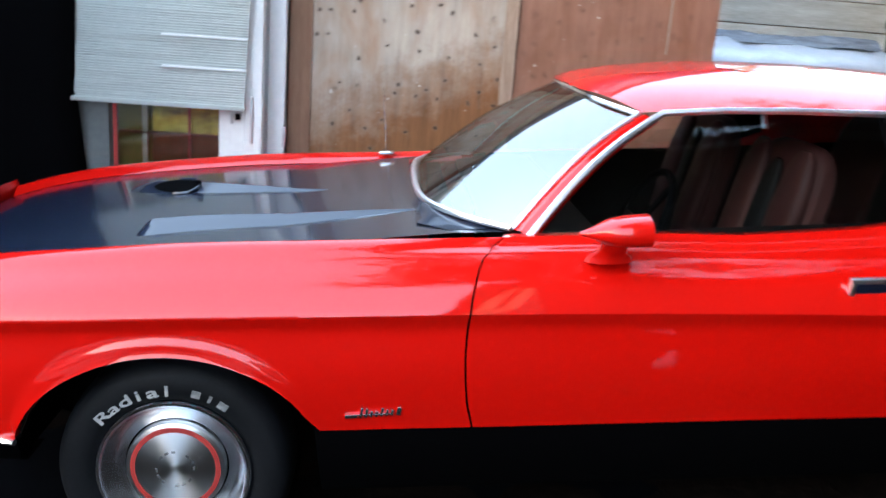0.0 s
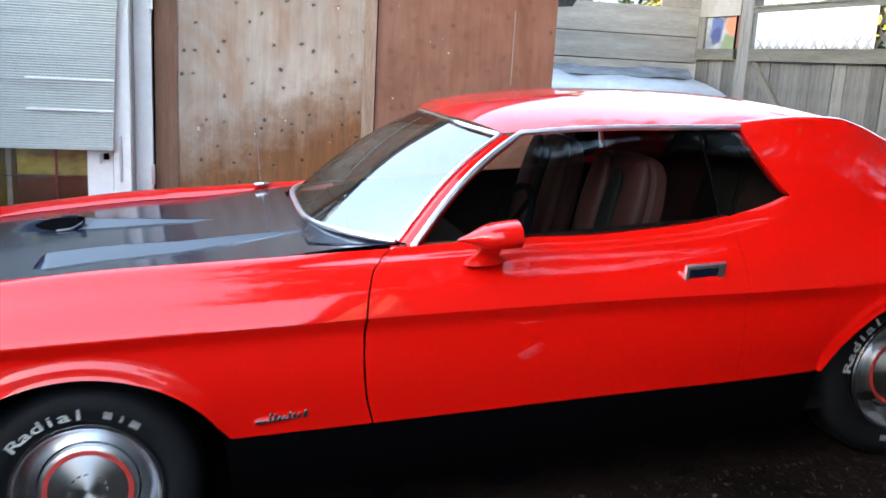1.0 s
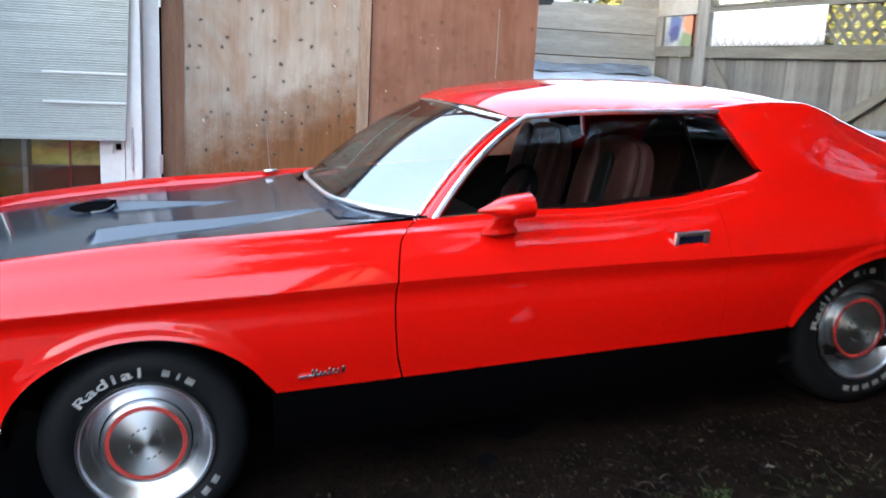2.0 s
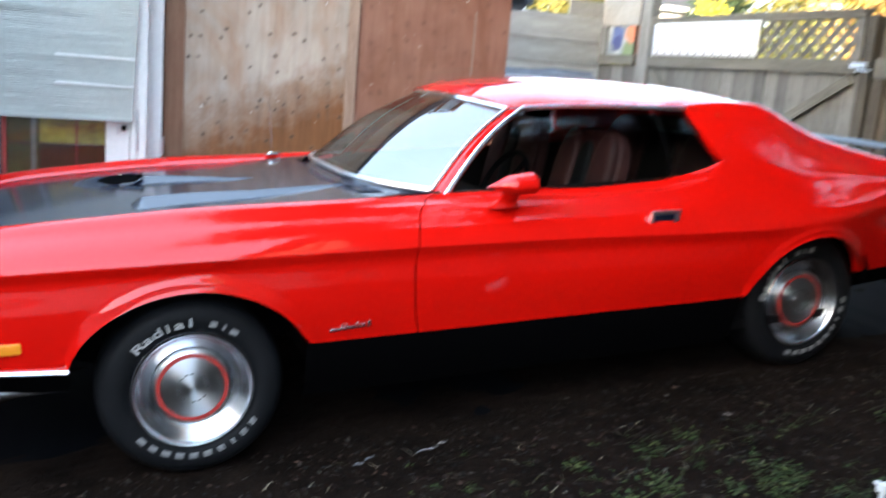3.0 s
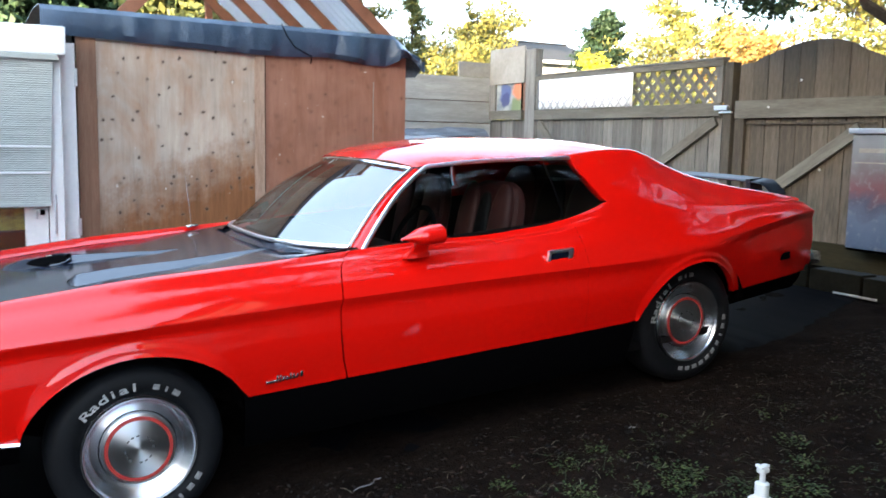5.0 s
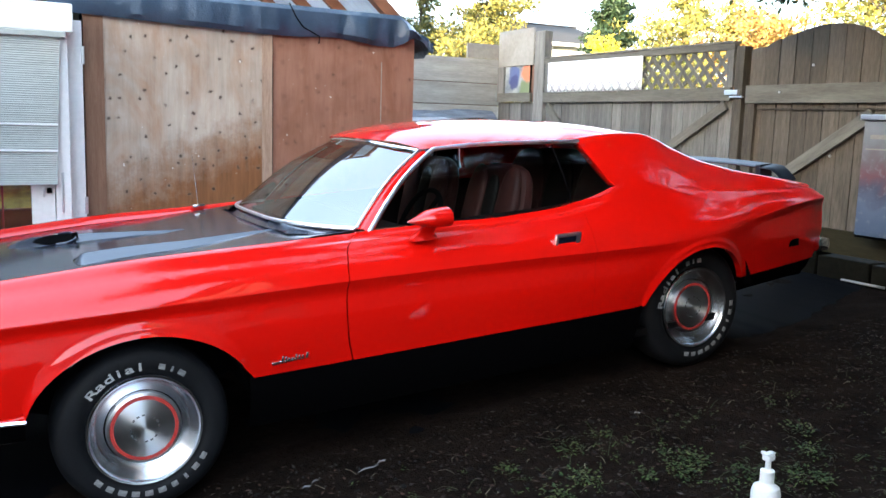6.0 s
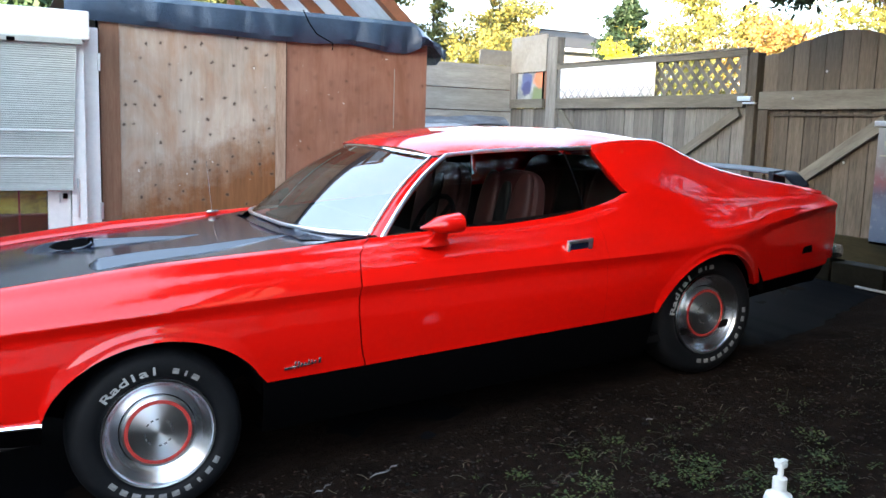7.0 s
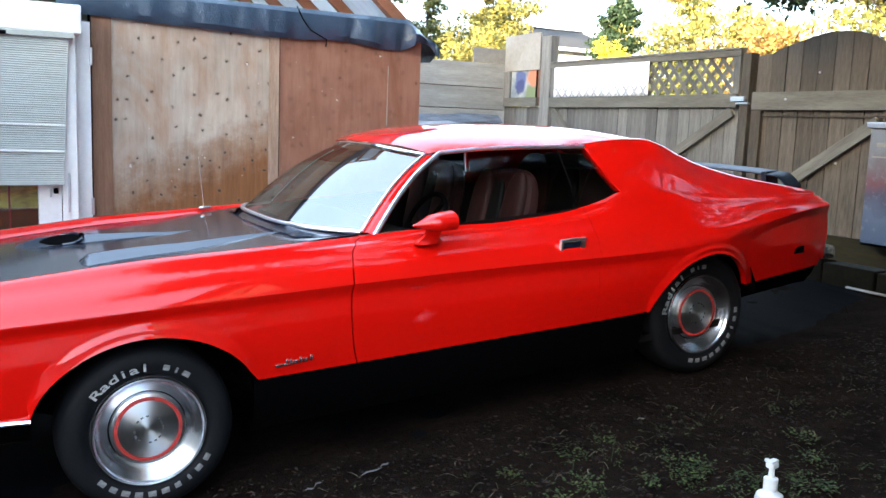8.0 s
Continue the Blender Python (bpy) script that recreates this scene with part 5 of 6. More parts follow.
boards_run(patch, 4.40, 5.17, 0.26, 0.2, lambda y: 1.54, GREY_WOOD)
art = tagged(empty("painting", Matrix.Translation(BACK)), "small painted panel, blue shape on white with orange", "painting")
ART = mat("faded_painting", (0.5, 0.5, 0.48), 0.6)
v = mapped(ART)
n, l, _ = nodes_of(ART)
warped = n.new("ShaderNodeTexNoise")
warped.inputs["Scale"].default_value, warped.inputs["Detail"].default_value = 9.0, 5.0
l.new(v, warped.inputs["Vector"])
moved = n.new("ShaderNodeVectorMath")
moved.operation = "MULTIPLY_ADD"
moved.inputs[1].default_value = (0.16, 0.16, 0.16)
l.new(warped.outputs["Color"], moved.inputs[0])
l.new(v, moved.inputs[2])
col = ramp(ART, noise_tex(ART, v, 6, 5), [(0.35, (0.13, 0.16, 0.18)), (0.65, (0.36, 0.37, 0.35))])
for spot, size, tint in (((0.08, -0.10, -0.08), 0.16, (0.14, 0.19, 0.08)), ((0.08, -0.12, 0.17), 0.15, (0.62, 0.17, 0.07)), ((0.08, 0.15, 0.12), 0.14, (0.06, 0.09, 0.22)), ((0.08, 0.15, 0.05), 0.10, (0.04, 0.05, 0.14))):
    gap = n.new("ShaderNodeVectorMath")
    gap.operation = "DISTANCE"
    gap.inputs[1].default_value = spot
    l.new(moved.outputs[0], gap.inputs[0])
    col = mixed(ART, ramp(ART, gap.outputs["Value"], [(size * 0.72, (0.92, 0.92, 0.92)), (size, (0, 0, 0))]), col, tint)
paint(ART, "Base Color", col)
board("canvas", art, FX + 0.0, FX + 0.012, 4.515, 5.05, 1.652, 1.963, ART)
board("edge_strip", art, FX - 0.004, FX + 0.012, 4.50, 4.514, 1.652, 1.963, BLACK)

# plank wall along the back of the yard
planks = tagged(empty("plank_wall", pose(-0.074, 0, 0.167)), "wall of wide pale weathered planks on edge", "wall")
for z0, z1 in ((0.2, 0.744), (0.75, 1.022), (1.03, 1.282), (1.29, 1.547), (1.555, 1.809), (1.818, 2.105)):
    board("plank", planks, 2.3, 5.285, 5.20 + random.uniform(-0.006, 0.006), 5.245, z0, z1, PLANK)
board("plank", planks, 4.80, 5.245, 5.21, 5.24, 2.11, 2.285, PANEL_GREY)
# unseen board, added so no light comes through the plank joints
board("backing", planks, 2.32, 5.26, 5.246, 5.258, 0.3, 2.08, BROWN)
for x in (2.6, 3.9, 5.1):
    board("stake", planks, x - 0.04, x + 0.04, 5.26, 5.34, 0.1, 2.0, GREY_WOOD)
# silver tarpaulin over a stack in front of the planks
rows = []
for i in range(25):
    x = 2.75 + 2.40 * i / 24
    rows.append([(x + 0.03 * noise.noise((i * 0.9, k, 2)), y, z + 0.05 * noise.noise((x * 2.5, k * 0.7, 1)) + 0.03 * noise.noise((x * 8, k * 1.7, 6))) for k, (y, z) in enumerate(((4.30, 0.25), (4.28, 0.8), (4.32, 1.22), (4.45, 1.30), (4.75, 1.36), (5.05, 1.39), (5.17, 1.41)))])
tagged(link_mesh("silver_tarpaulin", sheet(rows, 0.004), SILVER, angle=60), "crumpled silver tarpaulin over stacked timber", "tarpaulin").location = (-0.074, 0, 0.167)

# separate sheet standing for the shaded fold line of the tarpaulin
rows = []
for i in range(25):
    x = 2.7 + 2.45 * i / 24
    rows.append([(x, y, z + 0.03 * noise.noise((x * 3, k * 1.1, 4)) + 0.012 * noise.noise((x * 11, k * 2.1, 9))) for k, (y, z) in enumerate(((5.04, 1.385), (5.06, 1.41), (5.10, 1.43), (5.13, 1.45), (5.17, 1.475)))])
tagged(link_mesh("plastic_sheet", sheet(rows, 0.004), varied("fold_grey", (0.02, 0.025, 0.034), (0.20, 0.23, 0.27), 7, 0.4, grain=(0.6, 3, 3), fine=30), angle=60), "grey sheet standing for the shaded folds behind the silver tarpaulin", "plastic sheet").location = (-0.074, 0, 0.167)

# pump bottle on the soil
bottle = tagged(empty("pump_bottle", pose(1.755, -2.185, ground_z(1.755, -2.185) - 0.018, 0, 0, 190) @ Matrix.Scale(1.42, 4)), "white plastic pump bottle standing on the soil", "bottle")
bm = lathe([(0, 0.0005), (0, 0.030), (0.006, 0.034), (0.11, 0.034), (0.125, 0.030), (0.133, 0.017), (0.137, 0.014)], sides=28)
bmesh.ops.transform(bm, matrix=pose(0, 0, 0, 90, 0, 0), verts=bm.verts)
part("body", bm, WHITE_PLASTIC, bottle)
bm = lathe([(0.137, 0.0005), (0.137, 0.0165), (0.165, 0.0165), (0.168, 0.007), (0.190, 0.0065), (0.192, 0.0005)], sides=24)
bmesh.ops.transform(bm, matrix=pose(0, 0, 0, 90, 0, 0), verts=bm.verts)
part("collar", bm, WHITE_PLASTIC, bottle)
bm = bmesh.new()
box(bm, -0.013, 0.013, -0.011, 0.011, 0.190, 0.205, bevel=0.005)
box(bm, -0.030, -0.008, -0.005, 0.005, 0.195, 0.203, bevel=0.003, m=pose(0, 0, 0, 0, 0, 60))
box(bm, -0.017, 0.017, -0.008, 0.008, 0.203, 0.209, bevel=0.003)
part("pump_head", bm, WHITE_PLASTIC, bottle)

# ---- weeds, litter, stones ----
def leafy(name, hues, rough=0.6, trans=0.0):
    m = mat(name, hues[0], rough, spec=0.25)
    n, l, b = nodes_of(m)
    geo = n.new("ShaderNodeNewGeometry")
    paint(m, "Base Color", ramp(m, geo.outputs["Random Per Island"], [(i / max(1, len(hues) - 1), h) for i, h in enumerate(hues)]))
    if trans:
        b.inputs["Transmission Weight"].default_value = 0.0
        b.inputs["Subsurface Weight"].default_value = 0.0
    return m


def pydata(name, verts, faces, m, smooth=False):
    me = bpy.data.meshes.new(name)
    me.from_pydata([tuple(v) for v in verts], [], faces)
    me.materials.append(m)
    if smooth:
        me.polygons.foreach_set("use_smooth", [True] * len(me.polygons))
    return new(name, me)


rng = random.Random(11)


PATCHES = ((1.9, -1.6, 0.10, 0.9), (2.2, -2.0, 0.05, 0.9), (1.45, -1.56, 0.04, 0.7), (2.4, -1.65, 0.05, 0.5), (1.6, -1.28, 0.04, 0.5))


def weed_density(x, y):
    if y > -1.02:
        return 0.0
    fade = ease((x + 1.6 + noise.noise((y * 1.7, 5, 2))) / 1.8) * ease((y + 6.4 + 1.2 * noise.noise((x * 1.3, 8, 2))) / 2.2)
    d = 0.05 + 0.8 * noise.noise((x * 1.1, y * 1.1, 4)) + 1.2 * noise.noise((x * 3.4, y * 3.4, 9))
    d += sum(w * math.exp(-((x - a) ** 2 + (y - b) ** 2) / r2) for a, b, r2, w in PATCHES)
    return max(0.0, d) * min(1, (-0.98 - y) / 0.35) * min(1, max(0.2, (4.4 - x) / 1.6)) * fade


WEED = leafy("weed_leaf", [(0.009, 0.018, 0.006), (0.015, 0.032, 0.009), (0.048, 0.076, 0.020), (0.021, 0.040, 0.012), (0.080, 0.102, 0.033), (0.022, 0.019, 0.010)])
V, F = [], []


def sprig(x, y, leaves, reach, small, large, tall):
    """One low plant: oval leaves set round a crown on short stems."""
    z = ground_z(x, y)
    for _ in range(leaves):
        a, d, h = rng.uniform(0, 6.28), reach * rng.random() ** 0.6, tall * rng.uniform(0.2, 1.0)
        L, t = rng.uniform(small, large), rng.uniform(-0.5, 0.6)
        c, s_ = math.cos(a), math.sin(a)
        w = L * rng.uniform(0.28, 0.45)
        p = Vector((x + c * d, y + s_ * d, z + h))
        along, across = Vector((c, s_, t)) * L, Vector((-s_, c, rng.uniform(-0.4, 0.4))) * w
        i = len(V)
        V.extend([p - along * 0.5, p - along * 0.1 + across, p + along * 0.35 + across * 0.6, p + along * 0.6, p + along * 0.35 - across * 0.6, p - along * 0.1 - across])
        F.append(tuple(range(i, i + 6)))


# leafy clumps, and single sprigs scattered between them
for x, y, r, n in ((1.89, -1.66, 0.11, 150), (1.82, -1.74, 0.07, 70), (2.16, -2.03, 0.09, 120), (1.45, -1.56, 0.07, 80), (1.27, -1.32, 0.05, 45), (1.80, -1.25, 0.05, 40), (2.48, -1.70, 0.07, 60), (2.62, -1.43, 0.03, 26), (1.60, -1.30, 0.08, 60), (2.00, -1.86, 0.05, 50), (2.34, -1.88, 0.06, 55), (1.66, -1.70, 0.05, 50), (1.30, -1.62, 0.06, 60), (2.75, -2.00, 0.08, 60), (1.05, -1.75, 0.07, 70), (0.7, -1.9, 0.08, 70)):
    sprig(x, y, n, r, 0.007, 0.018, 0.05)
    sprig(x + r * 0.5, y - r * 0.3, n // 3, r * 0.6, 0.008, 0.018, 0.03)
made = 0
while made < 1150:
    x, y = rng.uniform(-1.8, 5.2), rng.uniform(-6.6, -0.95)
    if rng.random() > weed_density(x, y) * 0.8:
        continue
    made += 1
    sprig(x, y, rng.randint(4, 11), rng.uniform(0.01, 0.03), 0.004, 0.012, 0.018)
tagged(pydata("weeds", V, F, WEED), "low green weeds in clumps over the soil", "weeds", kind="stuff")

GRASS = leafy("dry_grass", [(0.014, 0.028, 0.008), (0.030, 0.028, 0.012), (0.050, 0.042, 0.022), (0.018, 0.032, 0.010)])
V, F = [], []
for _ in range(3600):
    x, y = rng.uniform(-1.8, 5.2), rng.uniform(-6.6, -0.85)
    if rng.random() > weed_density(x, y) + 0.12:
        continue
    z, a, L = ground_z(x, y), rng.uniform(0, 6.28), rng.uniform(0.03, 0.11)
    c, s, w = math.cos(a), math.sin(a), 0.0016
    up = rng.uniform(0.05, 0.45)
    i = len(V)
    pts = [(0, 0), (0.4, up), (0.75, up * 1.2), (1.0, up * 0.9)]
    for t, h in pts:
        V += [(x + c * L * t - s * w, y + s * L * t + c * w, z + h * L), (x + c * L * t + s * w, y + s * L * t - c * w, z + h * L)]
    F += [(i + 2 * k, i + 2 * k + 1, i + 2 * k + 3, i + 2 * k + 2) for k in range(3)]
tagged(pydata("grass", V, F, GRASS), "thin dry and green grass blades on the soil", "grass", kind="stuff")

STRAW = leafy("dry_straw", [(0.05, 0.042, 0.028), (0.12, 0.10, 0.065), (0.20, 0.18, 0.13), (0.035, 0.03, 0.02)])
V, F = [], []
for _ in range(430):
    x, y = rng.uniform(-0.6, 4.6), -1.0 - 3.2 * rng.random() ** 1.5
    z, a, L, bend = ground_z(x, y) + 0.003, rng.uniform(0, 6.28), rng.uniform(0.015, 0.075), rng.uniform(-1.6, 1.6)
    arch_up = rng.uniform(0.0, 0.35) * L
    i, w = len(V), rng.uniform(0.0009, 0.0019)
    p = Vector((x, y, z))
    for k in range(5):
        d = a + bend * k / 4
        V += [p + Vector((-math.sin(d) * w, math.cos(d) * w, 0)), p + Vector((math.sin(d) * w, -math.cos(d) * w, 0))]
        p = p + Vector((math.cos(d), math.sin(d), 0)) * (L / 4)
        p.z = z + arch_up * math.sin(math.pi * (k + 1) / 4)
    F += [(i + 2 * k, i + 2 * k + 1, i + 2 * k + 3, i + 2 * k + 2) for k in range(4)]
tagged(pydata("straw", V, F, STRAW), "bent pale dry straw lying on the soil", "straw", kind="stuff")

CLOD = leafy("soil_clod", [(0.003, 0.0025, 0.002), (0.010, 0.006, 0.0045), (0.017, 0.009, 0.007), (0.007, 0.005, 0.004)], 0.95)
V, F = [], []
ico = bmesh.new()
bmesh.ops.create_icosphere(ico, subdivisions=1, radius=1)
ico_v, ico_f = [v.co.copy() for v in ico.verts], [[v.index for v in f.verts] for f in ico.faces]
ico.free()
for _ in range(3200):
    x, y, r = rng.uniform(-1.5, 5.1), -1.0 - 4.2 * rng.random() ** 1.4, 0.003 + 0.013 * rng.random() ** 3
    z, i = ground_z(x, y), len(V)
    V += [(x + v.x * r * rng.uniform(0.8, 1.4), y + v.y * r * rng.uniform(0.8, 1.4), z + v.z * r * rng.uniform(0.4, 0.8)) for v in ico_v]
    F += [tuple(i + k for k in f) for f in ico_f]
tagged(pydata("soil_clods", V, F, CLOD), "crumbled dark brown lumps of soil", "soil", kind="stuff")
DULL_CHIP = varied("dull_splinter", (0.10, 0.10, 0.10), (0.24, 0.24, 0.245), 8, 0.7)
for i, (x, y, L, turn) in enumerate(((0.82, -0.985, 0.11, 12), (0.90, -0.94, 0.05, 20), (0.60, -0.965, 0.06, 35), (2.09, -1.15, 0.035, -20), (0.55, -1.0, 0.04, 5))):
    chip = tagged(link_mesh("pale_chip", tube([(-L / 2, 0, 0.004), (-L / 6, 0.006, 0.007), (L / 5, -0.004, 0.006), (L / 2, 0.003, 0.004)], 0.003, 6, [0.001, 0.0035, 0.003, 0.001]), DULL_CHIP), "pale splinter of wood lying on dark soil", "splinter", "splinters on the soil")
    chip.matrix_world = pose(x, y, ground_z(x, y), 0, -5, turn)

LITTER = leafy("leaf_litter", [(0.012, 0.007, 0.005), (0.028, 0.015, 0.010), (0.045, 0.024, 0.016), (0.005, 0.004, 0.003), (0.010, 0.008, 0.006), (0.016, 0.012, 0.009), (0.050, 0.042, 0.035)], 0.75)
V, F = [], []
for _ in range(15000):
    x, y = 5.2 - 7.4 * rng.random() ** 1.15, -0.75 - 5.8 * rng.random() ** 1.2
    z, a, L, w = ground_z(x, y) + 0.004, rng.uniform(0, 6.28), rng.uniform(0.004, 0.018), rng.uniform(0.002, 0.007)
    c, s = math.cos(a), math.sin(a)
    h = [rng.uniform(0, 0.008) for _ in range(4)]
    i = len(V)
    V += [(x - c * L, y - s * L, z + h[0]), (x - s * w, y + c * w, z + h[1]), (x + c * L, y + s * L, z + h[2]), (x + s * w, y - c * w, z + h[3])]
    F.append((i, i + 1, i + 2, i + 3))
tagged(pydata("leaf_litter", V, F, LITTER), "fallen brown leaves and chips on the soil", "leaf litter", kind="stuff")

STONE = varied("stone", (0.003, 0.003, 0.0027), (0.010, 0.009, 0.008), 9, 0.85, per_object=0.3)
def rock(r, seed, flat=0.6):
    bm = bmesh.new()
    bmesh.ops.create_icosphere(bm, subdivisions=2, radius=r)
    for v in bm.verts:
        v.co *= 1 + 0.28 * noise.noise(v.co * (1.3 / r) + Vector((seed, 0, 0)))
        v.co.z *= flat
    return bm
for i, (x, y, r) in enumerate(((4.85, -0.66, 0.12), (4.78, -0.95, 0.08))):
    st = tagged(link_mesh("stone", rock(r, i * 3.1), STONE, angle=60), "dark rounded garden stone half sunk in soil", "stone", "stones by the gate")
    st.location = (x, y, ground_z(x, y) + r * 0.15)
V, F = [], []
for _ in range(900):
    x, y, r = rng.uniform(-2.2, 5.2), -0.8 - 5.8 * rng.random() ** 1.2, rng.uniform(0.003, 0.009)
    z = ground_z(x, y)
    i = len(V)
    V += [(x + r, y, z), (x, y + r, z), (x - r, y, z), (x, y - r, z), (x, y, z + r)]
    F += [(i, i + 1, i + 4), (i + 1, i + 2, i + 4), (i + 2, i + 3, i + 4), (i + 3, i, i + 4)]
tagged(pydata("gravel", V, F, STONE), "small pale pebbles scattered on the soil", "gravel", kind="stuff")

# ---- trees ----
GOLD = leafy("sunlit_leaf", [(0.11, 0.115, 0.026), (0.21, 0.185, 0.040), (0.26, 0.205, 0.044), (0.10, 0.105, 0.028), (0.040, 0.055, 0.018), (0.17, 0.145, 0.032)])
GREEN = leafy("green_needle", [(0.020, 0.045, 0.020), (0.035, 0.070, 0.030), (0.050, 0.085, 0.040), (0.028, 0.055, 0.022)])
# GREEN at about half strength, shade put into the needle colour
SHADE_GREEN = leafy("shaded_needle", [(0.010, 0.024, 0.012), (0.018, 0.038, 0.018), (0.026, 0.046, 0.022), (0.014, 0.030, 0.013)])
OLIVE = leafy("olive_leaf", [(0.045, 0.060, 0.020), (0.085, 0.100, 0.030), (0.14, 0.13, 0.035), (0.060, 0.075, 0.025)])
RUST = leafy("autumn_leaf", [(0.22, 0.10, 0.035), (0.30, 0.16, 0.05), (0.34, 0.22, 0.06), (0.15, 0.12, 0.03)])
YELLOW_LEAF = leafy("yellow_leaf", [(0.45, 0.38, 0.03), (0.52, 0.46, 0.05), (0.38, 0.34, 0.03)])
BARK = varied("bark", (0.020, 0.016, 0.013), (0.06, 0.048, 0.038), 6, 0.9, grain=(4, 4, 0.8), fine=30, bump_s=0.8, dist=0.02)


def add_leaf(V, F, p, size, r):
    a, b = Vector((r.gauss(0, 1), r.gauss(0, 1), r.gauss(0, 1))).normalized(), Vector((r.gauss(0, 1), r.gauss(0, 1), r.gauss(0, 0.6))).normalized()
    i = len(V)
    V += [p - a * size, p + b * size * 0.55, p + a * size, p - b * size * 0.55]
    F.append((i, i + 1, i + 2, i + 3))


def tree(x, y, height, spread, m, kind, seed, leaves=2600, leaf=0.16, label="", base=0.0, low=0.12):
    """Tapered trunk, limbs and a crown of many small leaf clumps. kind: conifer or broad."""
    r = random.Random(seed)
    t = empty("tree", pose(x, y, base + SLOPE * x))
    tagged(t, label, "tree", "trees beyond the fence")
    bend = r.uniform(-0.3, 0.3)
    pts = [(bend * (k / 8) ** 2, 0.1 * math.sin(k), height * k / 8 * 0.98) for k in range(9)]
    part("trunk", tube(pts, 0.1, 9, [height * 0.016 * (1 - k / 8.6) + 0.015 for k in range(9)]), BARK, t)
    V, F, limbs = [], [], bmesh.new()
    count = 46 if kind == "conifer" else 30
    for k in range(count):
        f = low + (0.97 - low) * (k + r.random()) / count
        z0 = height * f
        a = r.uniform(0, 6.283)
        if kind == "conifer":
            L = spread * (1.02 - f) ** 0.75 * r.uniform(0.65, 1.15)
            rise_by = -0.22 * L if f < 0.75 else 0.1 * L
        else:
            L = spread * math.sin(math.pi * min(1, 0.12 + f * 0.86)) ** 0.7 * r.uniform(0.55, 1.15)
            rise_by = 0.45 * L
        tip = Vector((bend * f * f + L * math.cos(a), L * math.sin(a), min(height, z0 + rise_by)))
        root = Vector((bend * f * f, 0, z0 * (0.96 if kind == "conifer" else 0.82)))
        tb = tube([root, root.lerp(tip, 0.55) + Vector((0, 0, 0.06 * L)), tip], 0.03, 5, [0.006 * height * (1.05 - f) + 0.012, 0.02, 0.006])
        tb.verts.ensure_lookup_table()
        idx = [limbs.verts.new(v.co) for v in tb.verts]
        tb.verts.index_update()
        for fc in tb.faces:
            limbs.faces.new([idx[v.index] for v in fc.verts])
        tb.free()
        n = int(leaves / count * (0.5 + L / spread))
        clumps = [(r.uniform(0.25, 1.05), Vector((r.gauss(0, 0.16), r.gauss(0, 0.16), r.gauss(0, 0.08))) * L) for _ in range(9)]
        for _ in range(n):
            q, off = clumps[r.randrange(9)]
            w = 0.075 * L + leaf * 0.8
            p = root.lerp(tip, q) + off + Vector((r.gauss(0, w), r.gauss(0, w), r.gauss(0, w * 0.55) - (0.05 * L if kind == "conifer" else 0)))
            add_leaf(V, F, p, leaf * r.uniform(0.6, 1.4), r)
    tagged(part("branchwork", limbs, BARK, t), kind="stuff")
    me = bpy.data.meshes.new("crown")
    me.from_pydata([tuple(v) for v in V], [], F)
    me.materials.append(m)
    crown = tagged(new("crown", me), kind="stuff")
    crown.parent = t
    return t


tree(26.6, 41.4, 8.4, 4.0, GOLD, "broad", 1, 13000, 0.115, "sunlit golden leafy tree beyond the plank wall")
tree(23.0, 43.6, 9.5, 2.9, OLIVE, "conifer", 2, 9500, 0.115, "dark green tree beside the golden ones")
tree(19.0, 42.0, 18.0, 3.6, OLIVE, "conifer", 3, 18252, 0.115, "tall dark conifer with sunlit edges")
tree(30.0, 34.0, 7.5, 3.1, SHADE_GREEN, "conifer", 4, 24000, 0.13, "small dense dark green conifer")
tree(27.5, 31.7, 5.0, 1.6, YELLOW_LEAF, "broad", 5, 5265, 0.081, "bright yellow bushy young tree")
tree(33.0, 32.0, 10.5, 3.4, GOLD, "conifer", 6, 11500, 0.115, "feathery golden conifer lit by low sun")
tree(32.0, 27.5, 5.9, 4.0, GOLD, "broad", 7, 11000, 0.115, "broad low golden tree lit by low sun")
tree(29.0, 22.0, 5.1, 2.8, RUST, "broad", 8, 8000, 0.103, "russet and gold autumn tree")
tree(30.0, 17.0, 8.5, 3.4, GOLD, "broad", 9, 10500, 0.115, "golden leafy tree behind the gate")
tree(25.0, 11.5, 9.0, 3.8, GOLD, "broad", 10, 16146, 0.103, "golden leafy tree in evening sun")
tree(9.0, 34.0, 17.0, 4.4, OLIVE, "conifer", 12, 34000, 0.21, "large dark green conifer behind the shed")
tree(2.5, 36.0, 15.0, 4.6, GREEN, "conifer", 13, 36000, 0.21, "dense dark conifer behind the shed")
tree(-4.0, 34.0, 14.0, 4.6, OLIVE, "conifer", 14, 34000, 0.21, "dark green conifer behind the outbuilding")
tree(5.6, 39.0, 17.5, 4.6, GREEN, "conifer", 19, 32000, 0.21, "tall dark conifer rising behind the rafters")
tree(20.2, 30.4, 4.8, 2.2, GOLD, "broad", 16, 6000, 0.092, "low golden shrub-like tree behind the plank wall")
tree(22.4, 35.4, 6.4, 2.4, GOLD, "broad", 17, 9000, 0.10, "golden leafy tree behind the plank wall")
tree(22.0, 20.8, 3.5, 1.7, OLIVE, "broad", 18, 5000, 0.07, "olive bush behind the lattice gate")

# dark tree that leans over the gate
over = tagged(empty("overhanging_tree", pose(5.65, -0.72, 0.41)), "dark gnarled tree leaning over the gate", "tree")
